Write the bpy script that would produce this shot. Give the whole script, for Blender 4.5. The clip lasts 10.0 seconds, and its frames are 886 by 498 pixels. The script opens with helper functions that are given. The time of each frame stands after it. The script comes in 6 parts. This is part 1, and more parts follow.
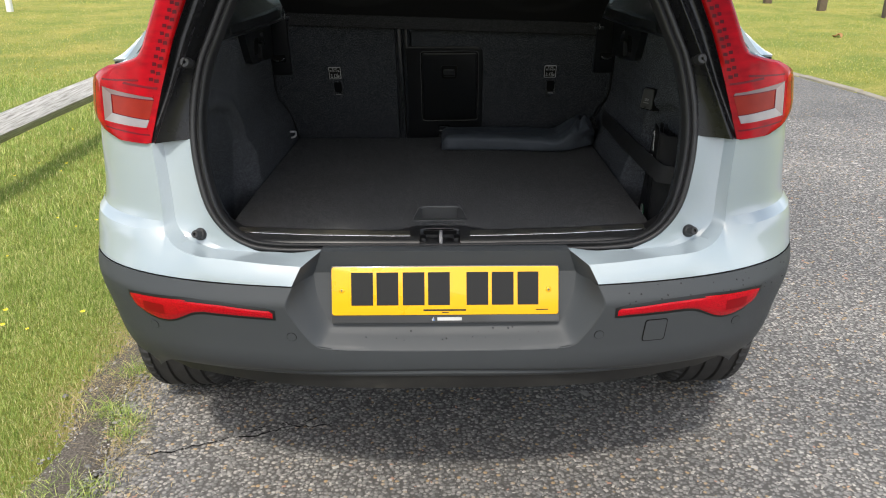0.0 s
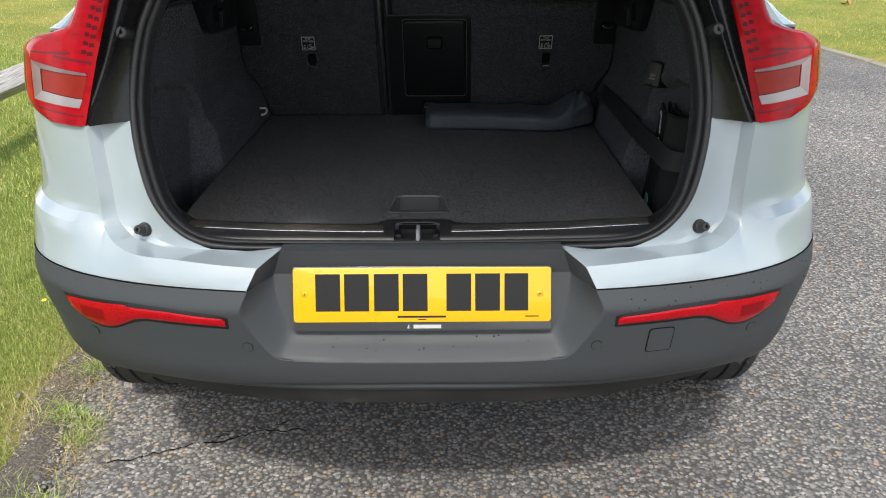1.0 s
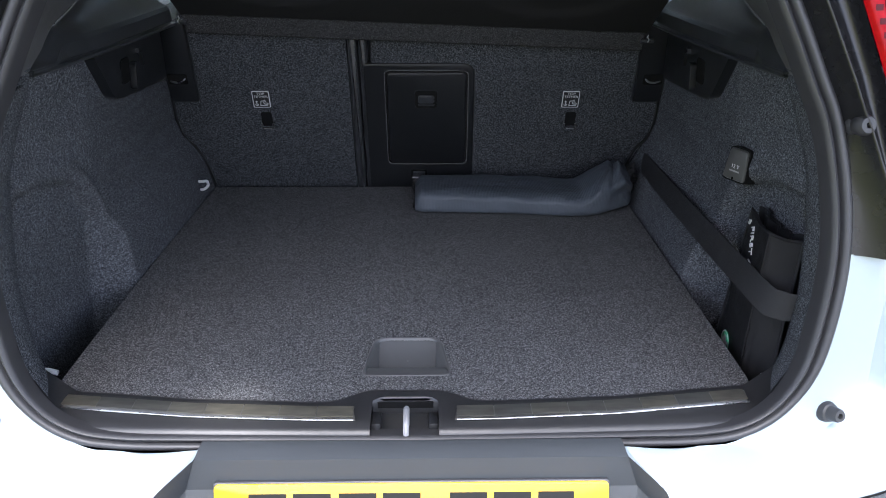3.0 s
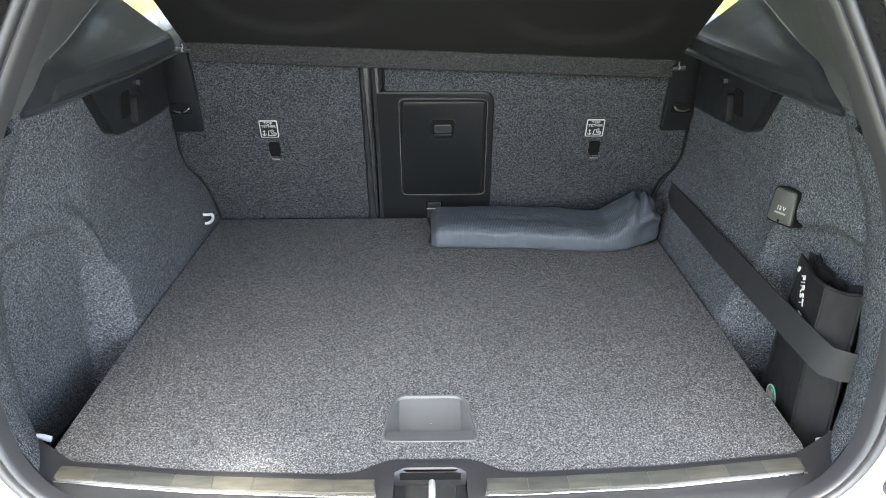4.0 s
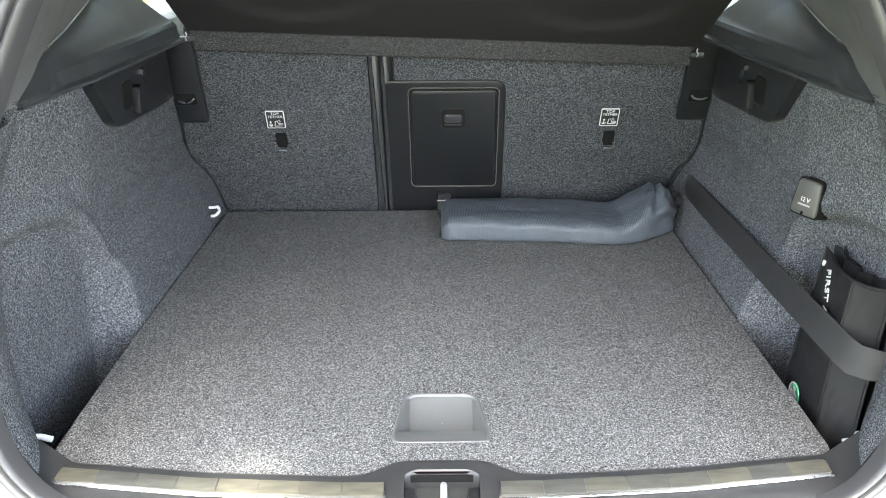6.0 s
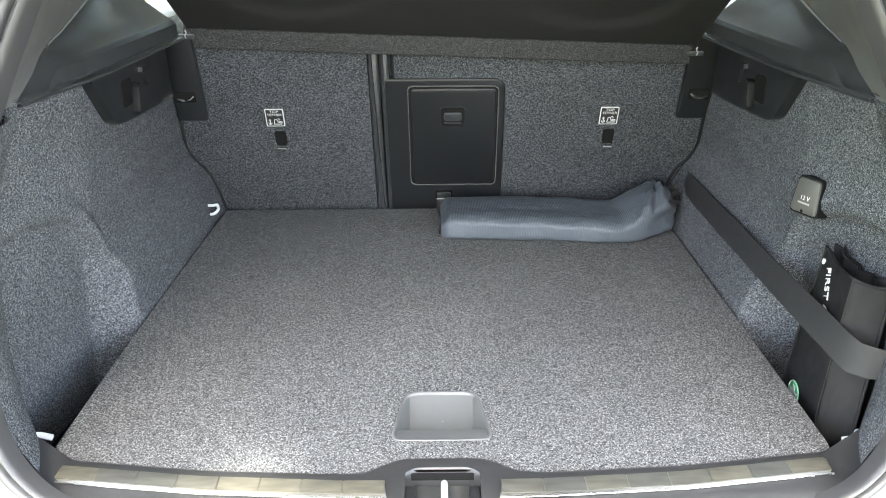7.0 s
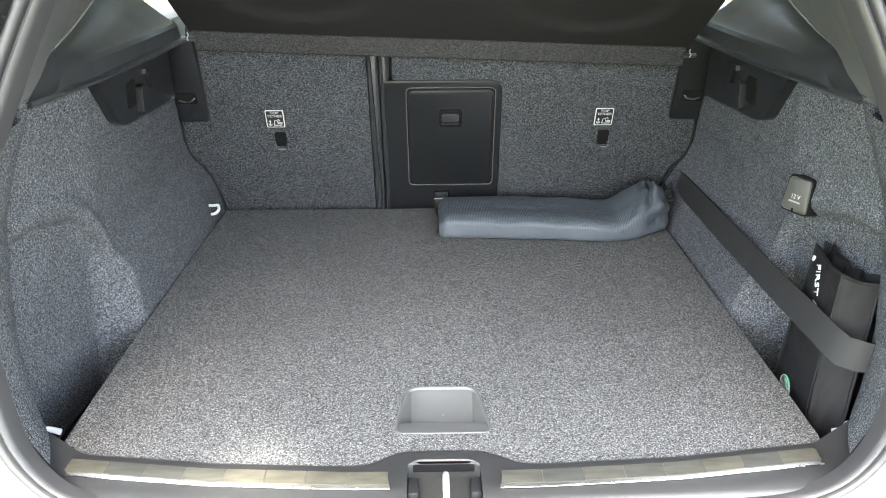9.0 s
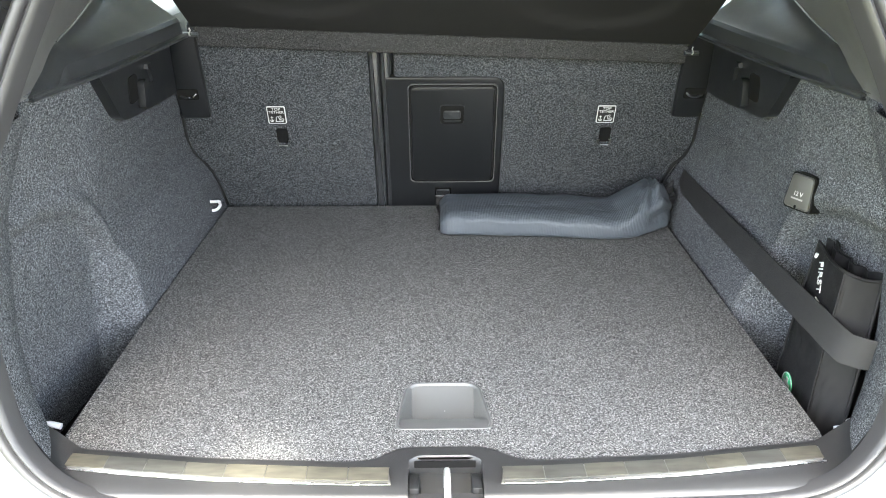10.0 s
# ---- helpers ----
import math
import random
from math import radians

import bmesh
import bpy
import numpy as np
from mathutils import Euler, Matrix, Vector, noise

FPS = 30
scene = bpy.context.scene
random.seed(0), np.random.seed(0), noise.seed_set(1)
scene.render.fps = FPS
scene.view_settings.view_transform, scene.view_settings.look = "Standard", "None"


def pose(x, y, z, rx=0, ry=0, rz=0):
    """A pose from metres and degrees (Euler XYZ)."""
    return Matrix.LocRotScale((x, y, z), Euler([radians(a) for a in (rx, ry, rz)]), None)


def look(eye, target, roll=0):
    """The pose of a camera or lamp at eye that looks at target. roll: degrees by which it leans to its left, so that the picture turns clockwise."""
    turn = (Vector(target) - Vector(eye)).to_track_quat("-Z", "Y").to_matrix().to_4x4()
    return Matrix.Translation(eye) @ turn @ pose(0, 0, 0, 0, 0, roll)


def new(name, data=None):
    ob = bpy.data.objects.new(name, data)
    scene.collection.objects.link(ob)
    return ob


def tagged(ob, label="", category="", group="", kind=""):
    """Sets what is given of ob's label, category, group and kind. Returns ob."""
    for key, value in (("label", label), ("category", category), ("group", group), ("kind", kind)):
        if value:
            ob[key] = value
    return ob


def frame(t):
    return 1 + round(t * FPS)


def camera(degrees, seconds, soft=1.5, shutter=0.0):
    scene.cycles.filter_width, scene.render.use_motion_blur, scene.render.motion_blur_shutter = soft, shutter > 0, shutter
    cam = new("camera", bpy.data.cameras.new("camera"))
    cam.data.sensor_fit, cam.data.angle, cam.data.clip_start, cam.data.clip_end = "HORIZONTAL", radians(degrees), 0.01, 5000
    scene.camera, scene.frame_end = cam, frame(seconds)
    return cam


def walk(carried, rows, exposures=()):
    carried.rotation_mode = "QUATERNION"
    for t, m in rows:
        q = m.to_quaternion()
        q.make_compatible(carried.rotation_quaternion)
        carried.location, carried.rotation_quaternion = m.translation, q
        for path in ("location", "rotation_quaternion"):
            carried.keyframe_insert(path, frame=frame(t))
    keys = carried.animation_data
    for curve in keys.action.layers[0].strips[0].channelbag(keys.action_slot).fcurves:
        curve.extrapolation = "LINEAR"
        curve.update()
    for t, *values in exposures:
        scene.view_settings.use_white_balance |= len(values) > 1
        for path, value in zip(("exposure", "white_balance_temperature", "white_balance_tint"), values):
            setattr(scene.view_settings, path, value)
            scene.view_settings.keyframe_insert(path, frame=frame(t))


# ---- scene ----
cam = camera(57.0, 10.0, soft=1.0)
PATH = [
    (0, (-0.005, -1.724, 1.489), (-0.004, 0.138, 0.759), -0.4),
    (0.5, (0.014, -1.599, 1.469), (0.014, 0.249, 0.706), -0.4),
    (1, (0.041, -1.489, 1.46), (0.043, 0.344, 0.66), -0.3),
    (1.5, (0.02, -1.372, 1.447), (0.031, 0.451, 0.623), -0.0),
    (2, (-0.027, -1.193, 1.447), (-0.001, 0.626, 0.615), 0.3),
    (2.5, (-0.022, -1.041, 1.46), (0.015, 0.783, 0.64), 0.4),
    (3, (0.019, -0.863, 1.48), (0.061, 0.971, 0.684), 0.3),
    (3.2, (0.014, -0.823, 1.489), (0.059, 1.014, 0.701), 0.3),
    (4.5, (-0.018, -0.729, 1.502), (0.007, 1.112, 0.722), -0.2),
    (5, (-0.015, -0.716, 1.498), (0.001, 1.121, 0.707), -0.4),
    (5.5, (-0.014, -0.708, 1.491), (-0.001, 1.126, 0.693), -0.3),
    (7, (-0.018, -0.708, 1.49), (0.001, 1.122, 0.685), -0.2),
    (7.5, (-0.022, -0.72, 1.496), (0.004, 1.111, 0.691), -0.2),
    (8, (-0.014, -0.73, 1.499), (0.008, 1.101, 0.697), -0.2),
    (8.5, (-0.024, -0.739, 1.497), (0.008, 1.095, 0.698), -0.1),
    (9, (-0.028, -0.735, 1.496), (0.007, 1.097, 0.694), -0.1),
    (9.5, (-0.028, -0.734, 1.501), (0.005, 1.095, 0.692), -0.1),
    (10, (-0.03, -0.735, 1.49), (0.004, 1.097, 0.687), 0.1),
]
# the phone's own exposure opens up as the dark boot fills the picture
EXPOSURES = [(0, 0.62, 6500, 10), (1.5, 0.58, 6250, 11), (2.0, 0.65, 6050, 13), (2.5, 1.14, 6050, 17), (3.0, 2.1, 5750, 16), (3.2, 2.5, 5800, 14), (4.3, 3.85, 6400, 8), (5, 4.02, 6450, 7), (10, 4.1, 6550, 7)]
walk(cam, [(t, look(eye, target, roll)) for t, eye, target, roll in PATH], EXPOSURES)

# ---- world and sun ----
SUN_FROM = Vector((-0.12, -0.75, 1.0)).normalized()   # high sun behind the camera, veiled by thin cloud
world = bpy.data.worlds.new("sky")
scene.world = world
world.use_nodes = True
wn = world.node_tree.nodes
sky = wn.new("ShaderNodeTexSky")
sky.sky_type = "NISHITA"
sky.sun_disc = False
sky.sun_elevation = math.asin(SUN_FROM.z)
sky.sun_rotation = math.atan2(SUN_FROM.x, SUN_FROM.y)
sky.air_density, sky.dust_density, sky.ozone_density = 1.2, 3.0, 1.0
# bright broken cloud over the blue
wl = world.node_tree.links
tc = wn.new("ShaderNodeTexCoord")
cl = wn.new("ShaderNodeTexNoise")
cl.inputs["Scale"].default_value, cl.inputs["Detail"].default_value = 3.0, 7.0
ramp = wn.new("ShaderNodeValToRGB")
ramp.color_ramp.elements[0].position, ramp.color_ramp.elements[1].position = 0.47, 0.57
mix = wn.new("ShaderNodeMix")
mix.data_type = "RGBA"
mix.inputs[7].default_value = (9.0, 9.2, 9.6, 1)
wl.new(tc.outputs["Generated"], cl.inputs["Vector"])
wl.new(cl.outputs["Fac"], ramp.inputs["Fac"])
wl.new(ramp.outputs["Color"], mix.inputs[0])
wl.new(sky.outputs["Color"], mix.inputs[6])
wl.new(mix.outputs[2], wn["Background"].inputs["Color"])
wn["Background"].inputs["Strength"].default_value = 0.153

sun = new("sun", bpy.data.lights.new("sun", "SUN"))
sun.data.energy = 2.1
sun.data.angle = radians(4.0)
sun.data.color = (1.0, 0.95, 0.86)
sun.matrix_world = look(SUN_FROM * 50, (0, 0, 0))

# ---- materials ----
class Mat:
    """A node material with a Principled shader and a few shorthands."""

    def __init__(self, name, base=(0.5, 0.5, 0.5), rough=0.5, metal=0.0, coat=0.0, spec=0.5):
        self.m = bpy.data.materials.new(name)
        self.m.use_nodes = True
        self.t = self.m.node_tree
        self.b = self.t.nodes["Principled BSDF"]
        self.set("Base Color", (*base, 1)).set("Roughness", rough).set("Metallic", metal)
        self.set("Coat Weight", coat).set("Coat Roughness", 0.04).set("Specular IOR Level", spec)
        self.coords = None

    def set(self, key, value):
        self.b.inputs[key].default_value = value
        return self

    def node(self, kind, **inputs):
        n = self.t.nodes.new(kind)
        for k, v in inputs.items():
            n.inputs[k.replace("_", " ")].default_value = v
        return n

    def link(self, a, b):
        self.t.links.new(a, b)

    def xyz(self, stretch=(1, 1, 1)):
        if self.coords is None:
            self.coords = self.node("ShaderNodeTexCoord")
        if stretch == (1, 1, 1):
            return self.coords.outputs["Object"]
        mp = self.node("ShaderNodeMapping")
        mp.inputs["Scale"].default_value = stretch
        self.link(self.coords.outputs["Object"], mp.inputs["Vector"])
        return mp.outputs["Vector"]

    def noise(self, scale, detail=3.0, stretch=(1, 1, 1), rough=0.5):
        n = self.node("ShaderNodeTexNoise", Scale=scale, Detail=detail, Roughness=rough)
        self.link(self.xyz(stretch), n.inputs["Vector"])
        return n.outputs["Fac"]

    def voronoi(self, scale, out="Color", feature="F1", stretch=(1, 1, 1)):
        n = self.node("ShaderNodeTexVoronoi", Scale=scale)
        n.feature = feature
        self.link(self.xyz(stretch), n.inputs["Vector"])
        return n.outputs[out]

    def ramp(self, fac, *stops):
        n = self.node("ShaderNodeValToRGB")
        e = n.color_ramp.elements
        while len(e) < len(stops):
            e.new(0.5)
        for s, (p, c) in zip(e, stops):
            s.position, s.color = p, (*c, 1) if len(c) == 3 else c
        self.link(fac, n.inputs["Fac"])
        return n.outputs["Color"]

    def mix(self, fac, a, b, mode="MIX"):
        n = self.node("ShaderNodeMix")
        n.data_type, n.blend_type = "RGBA", mode
        for slot, v in ((0, fac), (6, a), (7, b)):
            if hasattr(v, "is_linked"):
                self.link(v, n.inputs[slot])
            else:
                n.inputs[slot].default_value = v if slot == 0 else (*v, 1)
        return n.outputs[2]

    def base(self, out):
        self.link(out, self.b.inputs["Base Color"])
        return self

    def roughness(self, fac, lo, hi):
        n = self.node("ShaderNodeMapRange")
        n.inputs["To Min"].default_value, n.inputs["To Max"].default_value = lo, hi
        self.link(fac, n.inputs["Value"])
        self.link(n.outputs["Result"], self.b.inputs["Roughness"])
        return self

    def bump(self, fac, strength=0.3, distance=0.002):
        n = self.node("ShaderNodeBump", Strength=strength, Distance=distance)
        self.link(fac, n.inputs["Height"])
        prev = self.b.inputs["Normal"]
        if prev.is_linked:
            self.link(prev.links[0].from_socket, n.inputs["Normal"])
        self.link(n.outputs["Normal"], self.b.inputs["Normal"])
        return self


def plain(name, base, rough, metal=0.0, coat=0.0, grain=0.0, gscale=900.0, mottle=0.12, mscale=6.0, spec=0.5):
    """A surface with a little mottling, uneven gloss and, where given, a fine moulded grain."""
    m = Mat(name, base, rough, metal, coat, spec)
    big = m.noise(mscale, 4.0)
    m.base(m.mix(big, tuple(c * (1 - mottle) for c in base), tuple(min(1, c * (1 + mottle)) for c in base)))
    m.roughness(m.noise(mscale * 4, 5.0), max(0.02, rough - 0.06), min(1, rough + 0.08))
    if grain:
        m.bump(m.noise(gscale, 2.0), grain, 0.0006)
    return m.m


def carpet(name, dark, light, scale=560.0, stain=0.22):
    """Needle-felt: light fibres over a dark ground, tufted at the scale of a millimetre or two."""
    m = Mat(name, dark, 1.0, spec=0.0)
    cell = m.node("ShaderNodeSeparateColor")
    m.link(m.voronoi(scale * 1.25, "Color"), cell.inputs["Color"])
    tuft = m.node("ShaderNodeMix")
    tuft.inputs[0].default_value = 0.5
    m.link(cell.outputs["Red"], tuft.inputs[2])
    m.link(m.noise(scale * 0.6, 4.0, rough=0.85), tuft.inputs[3])
    fibre = tuft.outputs[0]
    fleck = m.ramp(fibre, (0.22, dark), (0.50, tuple(0.78 * a + 0.22 * b for a, b in zip(dark, light))), (0.64, tuple(0.58 * a + 0.42 * b for a, b in zip(dark, light))), (0.80, light))
    wide = m.noise(7.0, 5.0)
    m.base(m.mix(wide, m.mix(1.0, fleck, (1 - stain,) * 3, "MULTIPLY"), fleck))
    m.bump(fibre, 0.45, 0.0008)
    return m.m


PAINT = Mat("glacier_paint", (0.30, 0.355, 0.385), 0.32, 0.0, 1.0)
PAINT.base(PAINT.mix(PAINT.noise(2500, 1.0), (0.258, 0.308, 0.338), (0.305, 0.362, 0.394)))
PAINT.roughness(PAINT.noise(9.0, 5.0), 0.26, 0.40)
PAINT = PAINT.m
BUMPER = plain("grey_bumper_plastic", (0.0405, 0.0450, 0.0495), 0.52, grain=0.25, gscale=1400, mottle=0.10, mscale=3.0, spec=0.35)
SKIRT = Mat("dirty_skirt_plastic", (0.03, 0.03, 0.03), 0.6)
SKIRT.base(SKIRT.ramp(SKIRT.noise(9.0, 6.0), (0.40, (0.008, 0.008, 0.008)), (0.62, (0.018, 0.0175, 0.016)), (0.78, (0.06, 0.055, 0.048))))
SKIRT = SKIRT.m
BLACK = plain("black_trim_plastic", (0.00936, 0.00972, 0.01044), 0.42, grain=0.30, gscale=1300, spec=0.3)
# satin and charcoal plastics carry the blue tint of shade in their base colour
SATIN = plain("satin_black_plastic", (0.0072, 0.0079, 0.0090), 0.36, grain=0.12, gscale=1800)
TRIM = plain("charcoal_cabin_plastic", (0.022, 0.0236, 0.0258), 0.30, grain=0.30, gscale=1200, spec=0.5)
SILL = plain("worn_sill_plastic", (0.019, 0.019, 0.0195), 0.42, grain=0.25, gscale=1100, mottle=0.2)
GLOSS = plain("gloss_black_pillar", (0.008, 0.008, 0.0088), 0.26, coat=0.05, mottle=0.2, spec=0.3)
RUBBER = plain("rubber_seal", (0.022, 0.022, 0.0235), 0.52, grain=0.2, gscale=700)
TYRE = Mat("tyre_rubber", (0.03, 0.03, 0.03), 0.75)
TYRE.base(TYRE.mix(TYRE.noise(40, 5.0), (0.010, 0.010, 0.0105), (0.034, 0.033, 0.032)))
TYRE.bump(TYRE.noise(300, 3.0), 0.2, 0.001)
TYRE = TYRE.m
ALLOY = plain("alloy", (0.55, 0.56, 0.57), 0.3, metal=1.0)
CHROME = plain("steel_pin", (0.42, 0.42, 0.42), 0.28, metal=1.0)
ZINC = plain("pale_cargo_loop", (0.46, 0.465, 0.47), 0.35)
TREAD = Mat("brushed_tread_plate", (0.55, 0.54, 0.50), 0.32, 0.9)
TREAD.base(TREAD.mix(TREAD.noise(30, 6.0, (0.3, 3, 1)), (0.10, 0.10, 0.095), (0.22, 0.215, 0.20)))
TREAD.roughness(TREAD.noise(60, 4.0, (0.3, 4, 1)), 0.25, 0.5)
TREAD.bump(TREAD.noise(240, 3.0, (0.15, 4, 1)), 0.12, 0.0005)
TREAD = TREAD.m
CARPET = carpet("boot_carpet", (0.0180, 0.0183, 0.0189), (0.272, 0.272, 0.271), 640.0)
# seat and side felt are tinted blue for the bluish shade they lie in
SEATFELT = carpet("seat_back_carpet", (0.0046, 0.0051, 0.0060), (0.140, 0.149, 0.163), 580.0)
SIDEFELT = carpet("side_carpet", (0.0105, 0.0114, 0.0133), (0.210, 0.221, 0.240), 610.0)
# seat felt darkened to the shade inside the tether recesses
SHADEFELT = plain("recess_shade_felt", (0.0065, 0.0066, 0.0070), 0.95, grain=0.5, gscale=700, spec=0.05)
SHELFELT = carpet("shelf_felt", (0.012, 0.012, 0.0124), (0.085, 0.086, 0.088), 700.0)
SHELFTOP = plain("shelf_board", (0.0115, 0.0115, 0.0115), 0.8, grain=0.4, gscale=900, spec=0.1)
YELLOW = plain("yellow_plate", (0.74, 0.385, 0.002), 0.28, coat=0.3, mottle=0.05)
PLATEBLACK = plain("plate_black", (0.010, 0.010, 0.010), 0.35, coat=0.05, spec=0.25)
SURROUND = plain("plate_surround", (0.036, 0.037, 0.040), 0.30, coat=0.3)
WHITEINK = plain("white_ink", (0.42, 0.42, 0.42), 0.5, mottle=0.05)
BLUEINK = plain("blue_ink", (0.05, 0.16, 0.42), 0.5)
GREYINK = plain("grey_ink", (0.22, 0.22, 0.21), 0.5)
GREEN = plain("green_badge", (0.02, 0.30, 0.12), 0.45)
REDLENS = Mat("red_lamp_lens", (0.30, 0.003, 0.005), 0.02, 0.0, 0.0, 0.10)
REDLENS.base(REDLENS.mix(REDLENS.noise(22, 3.0, (1, 1, 3)), (0.105, 0.0003, 0.0014), (0.46, 0.0012, 0.0065)))
REDLENS = REDLENS.m
STEPRED = plain("deep_red_lens_step", (0.10, 0.002, 0.004), 0.2, spec=0.2)
REDDARK = plain("dark_red_led_bar", (0.06, 0.001, 0.002), 0.2, spec=0.15)
EMBER = plain("orange_red_reflector", (0.20, 0.012, 0.003), 0.22, spec=0.15, mottle=0.25, mscale=30)
FROST = plain("frosted_lamp_guide", (0.125, 0.072, 0.064), 0.2, coat=0.3, mottle=0.2, mscale=25)
REFLEX = Mat("red_reflex_prism", (0.55, 0.003, 0.010), 0.14, 0.0, 0.0, 0.3)
REFLEX.base(REFLEX.mix(REFLEX.voronoi(260, "Distance"), (0.46, 0.002, 0.010), (0.24, 0.001, 0.005)))
REFLEX.bump(REFLEX.voronoi(260, "Distance"), 0.4, 0.001)
REFLEX = REFLEX.m
POUCH = Mat("ribbed_pouch_cloth", (0.085, 0.092, 0.105), 0.60)
wv = POUCH.node("ShaderNodeTexWave", Scale=95.0, Distortion=0.6)
POUCH.link(POUCH.xyz(), wv.inputs["Vector"])
POUCH.base(POUCH.mix(POUCH.noise(14, 4.0), (0.042, 0.049, 0.059), (0.060, 0.069, 0.082)))
POUCH.bump(POUCH.noise(18, 3.0, (1, 1.6, 1), 0.5), 0.5, 0.012).bump(wv.outputs["Fac"], 0.35, 0.0008).bump(POUCH.noise(900, 2.0), 0.08, 0.0004)
POUCH.set("Specular IOR Level", 0.28)
POUCH = POUCH.m
NYLON = plain("black_nylon", (0.0086, 0.0086, 0.0094), 0.62, grain=0.4, gscale=1500, mottle=0.25, spec=0.2)
WEBBING = plain("elastic_webbing", (0.019, 0.019, 0.020), 0.60, grain=0.6, gscale=1600, spec=0.2)
DARK = plain("dark_void", (0.006, 0.006, 0.006), 0.8, spec=0.1)
LINING = plain("roof_lining", (0.42, 0.42, 0.40), 0.9)
FABRIC = plain("seat_fabric", (0.030, 0.030, 0.032), 0.8, grain=0.4)
GLASS = Mat("tinted_glass", (0.55, 0.58, 0.55), 0.0)
GLASS.set("Transmission Weight", 1.0).set("IOR", 1.1)
GLASS = GLASS.m

ASPHALT = Mat("chipped_asphalt", (0.06, 0.06, 0.06), 0.85)
stone = ASPHALT.voronoi(78.0, "Color")
stone_d = ASPHALT.voronoi(78.0, "Distance")
sep = ASPHALT.node("ShaderNodeSeparateColor")
ASPHALT.link(stone, sep.inputs["Color"])
chips = ASPHALT.ramp(sep.outputs["Red"], (0.0, (0.126, 0.125, 0.122)), (0.45, (0.198, 0.194, 0.188)), (0.75, (0.270, 0.262, 0.247)), (0.92, (0.396, 0.378, 0.350)), (0.97, (0.372, 0.264, 0.144)))
gap = ASPHALT.ramp(stone_d, (0.38, (0, 0, 0)), (0.62, (1, 1, 1)))
tar = ASPHALT.mix(gap, chips, (0.080, 0.077, 0.073))
ASPHALT.base(ASPHALT.mix(1.0, tar, ASPHALT.ramp(ASPHALT.noise(1.3, 6.0), (0.3, (0.70, 0.70, 0.70)), (0.7, (1.1, 1.08, 1.04))), "MULTIPLY"))
ASPHALT.bump(stone_d, 0.9, -0.004).bump(ASPHALT.noise(400, 3.0), 0.4, 0.001)
ASPHALT = ASPHALT.m
CHIP = Mat("stone_chip", (0.2, 0.2, 0.2), 0.75)
geo = CHIP.node("ShaderNodeNewGeometry")
tone = CHIP.ramp(geo.outputs["Random Per Island"], (0.0, (0.120, 0.120, 0.119)), (0.42, (0.204, 0.200, 0.193)), (0.74, (0.282, 0.272, 0.256)), (0.91, (0.402, 0.384, 0.355)), (0.965, (0.44, 0.42, 0.38)), (0.978, (0.408, 0.264, 0.132)), (0.99, (0.336, 0.192, 0.144)))
CHIP.base(CHIP.mix(1.0, tone, CHIP.ramp(CHIP.noise(1.3, 6.0), (0.3, (0.72, 0.72, 0.72)), (0.7, (1.1, 1.08, 1.04))), "MULTIPLY"))
CHIP.bump(CHIP.noise(500, 3.0), 0.4, 0.001)
CHIP = CHIP.m
SOIL = Mat("verge_soil", (0.08, 0.06, 0.045), 0.95)
SOIL.base(SOIL.ramp(SOIL.noise(140, 8.0, rough=0.7), (0.3, (0.030, 0.026, 0.022)), (0.5, (0.085, 0.072, 0.058)), (0.66, (0.20, 0.175, 0.14))))
SOIL.bump(SOIL.noise(80, 6.0), 0.8, 0.01)
SOIL = SOIL.m
TURF = Mat("summer_turf", (0.15, 0.16, 0.04), 0.95, spec=0.15)
fine = TURF.noise(55, 8.0, rough=0.7)
green = TURF.ramp(fine, (0.30, (0.085, 0.13, 0.024)), (0.5, (0.19, 0.24, 0.048)), (0.70, (0.33, 0.355, 0.10)))
dry = TURF.ramp(fine, (0.30, (0.21, 0.18, 0.040)), (0.5, (0.40, 0.34, 0.085)), (0.70, (0.58, 0.49, 0.19)))
TURF.base(TURF.mix(TURF.ramp(TURF.noise(0.9, 7.0, rough=0.65), (0.42, (0, 0, 0)), (0.66, (0.8, 0.8, 0.8))), green, dry))
TURF.bump(fine, 1.0, 0.03)
TURF = TURF.m
BLADE = Mat("grass_blade", (0.12, 0.16, 0.03), 0.6, spec=0.3)
bg = BLADE.node("ShaderNodeNewGeometry")
BLADE.base(BLADE.ramp(bg.outputs["Random Per Island"], (0.0, (0.19, 0.215, 0.03)), (0.4, (0.32, 0.325, 0.055)), (0.75, (0.42, 0.40, 0.10)), (0.93, (0.56, 0.49, 0.20))))
BLADE.set("Subsurface Weight", 0.0)
BLADE = BLADE.m
NEARBLADE = Mat("verge_grass_blade", (0.12, 0.18, 0.04), 0.6, spec=0.3)
nb = NEARBLADE.node("ShaderNodeNewGeometry")
NEARBLADE.base(NEARBLADE.ramp(nb.outputs["Random Per Island"], (0.0, (0.13, 0.21, 0.036)), (0.4, (0.235, 0.33, 0.062)), (0.75, (0.37, 0.44, 0.115)), (0.94, (0.60, 0.56, 0.26))))
NEARBLADE = NEARBLADE.m
STRAW = plain("dry_straw", (0.42, 0.33, 0.15), 0.8, mottle=0.3, mscale=40)
PETAL = plain("buttercup_yellow", (0.80, 0.62, 0.02), 0.6)
LEAFBROWN = plain("fallen_leaf", (0.32, 0.17, 0.06), 0.8)
TIMBER = Mat("weathered_timber", (0.4, 0.38, 0.34), 0.85)
TIMBER.base(TIMBER.ramp(TIMBER.noise(14, 8.0, (9, 0.35, 9), 0.65), (0.30, (0.15, 0.14, 0.12)), (0.5, (0.42, 0.40, 0.36)), (0.70, (0.60, 0.58, 0.54))))
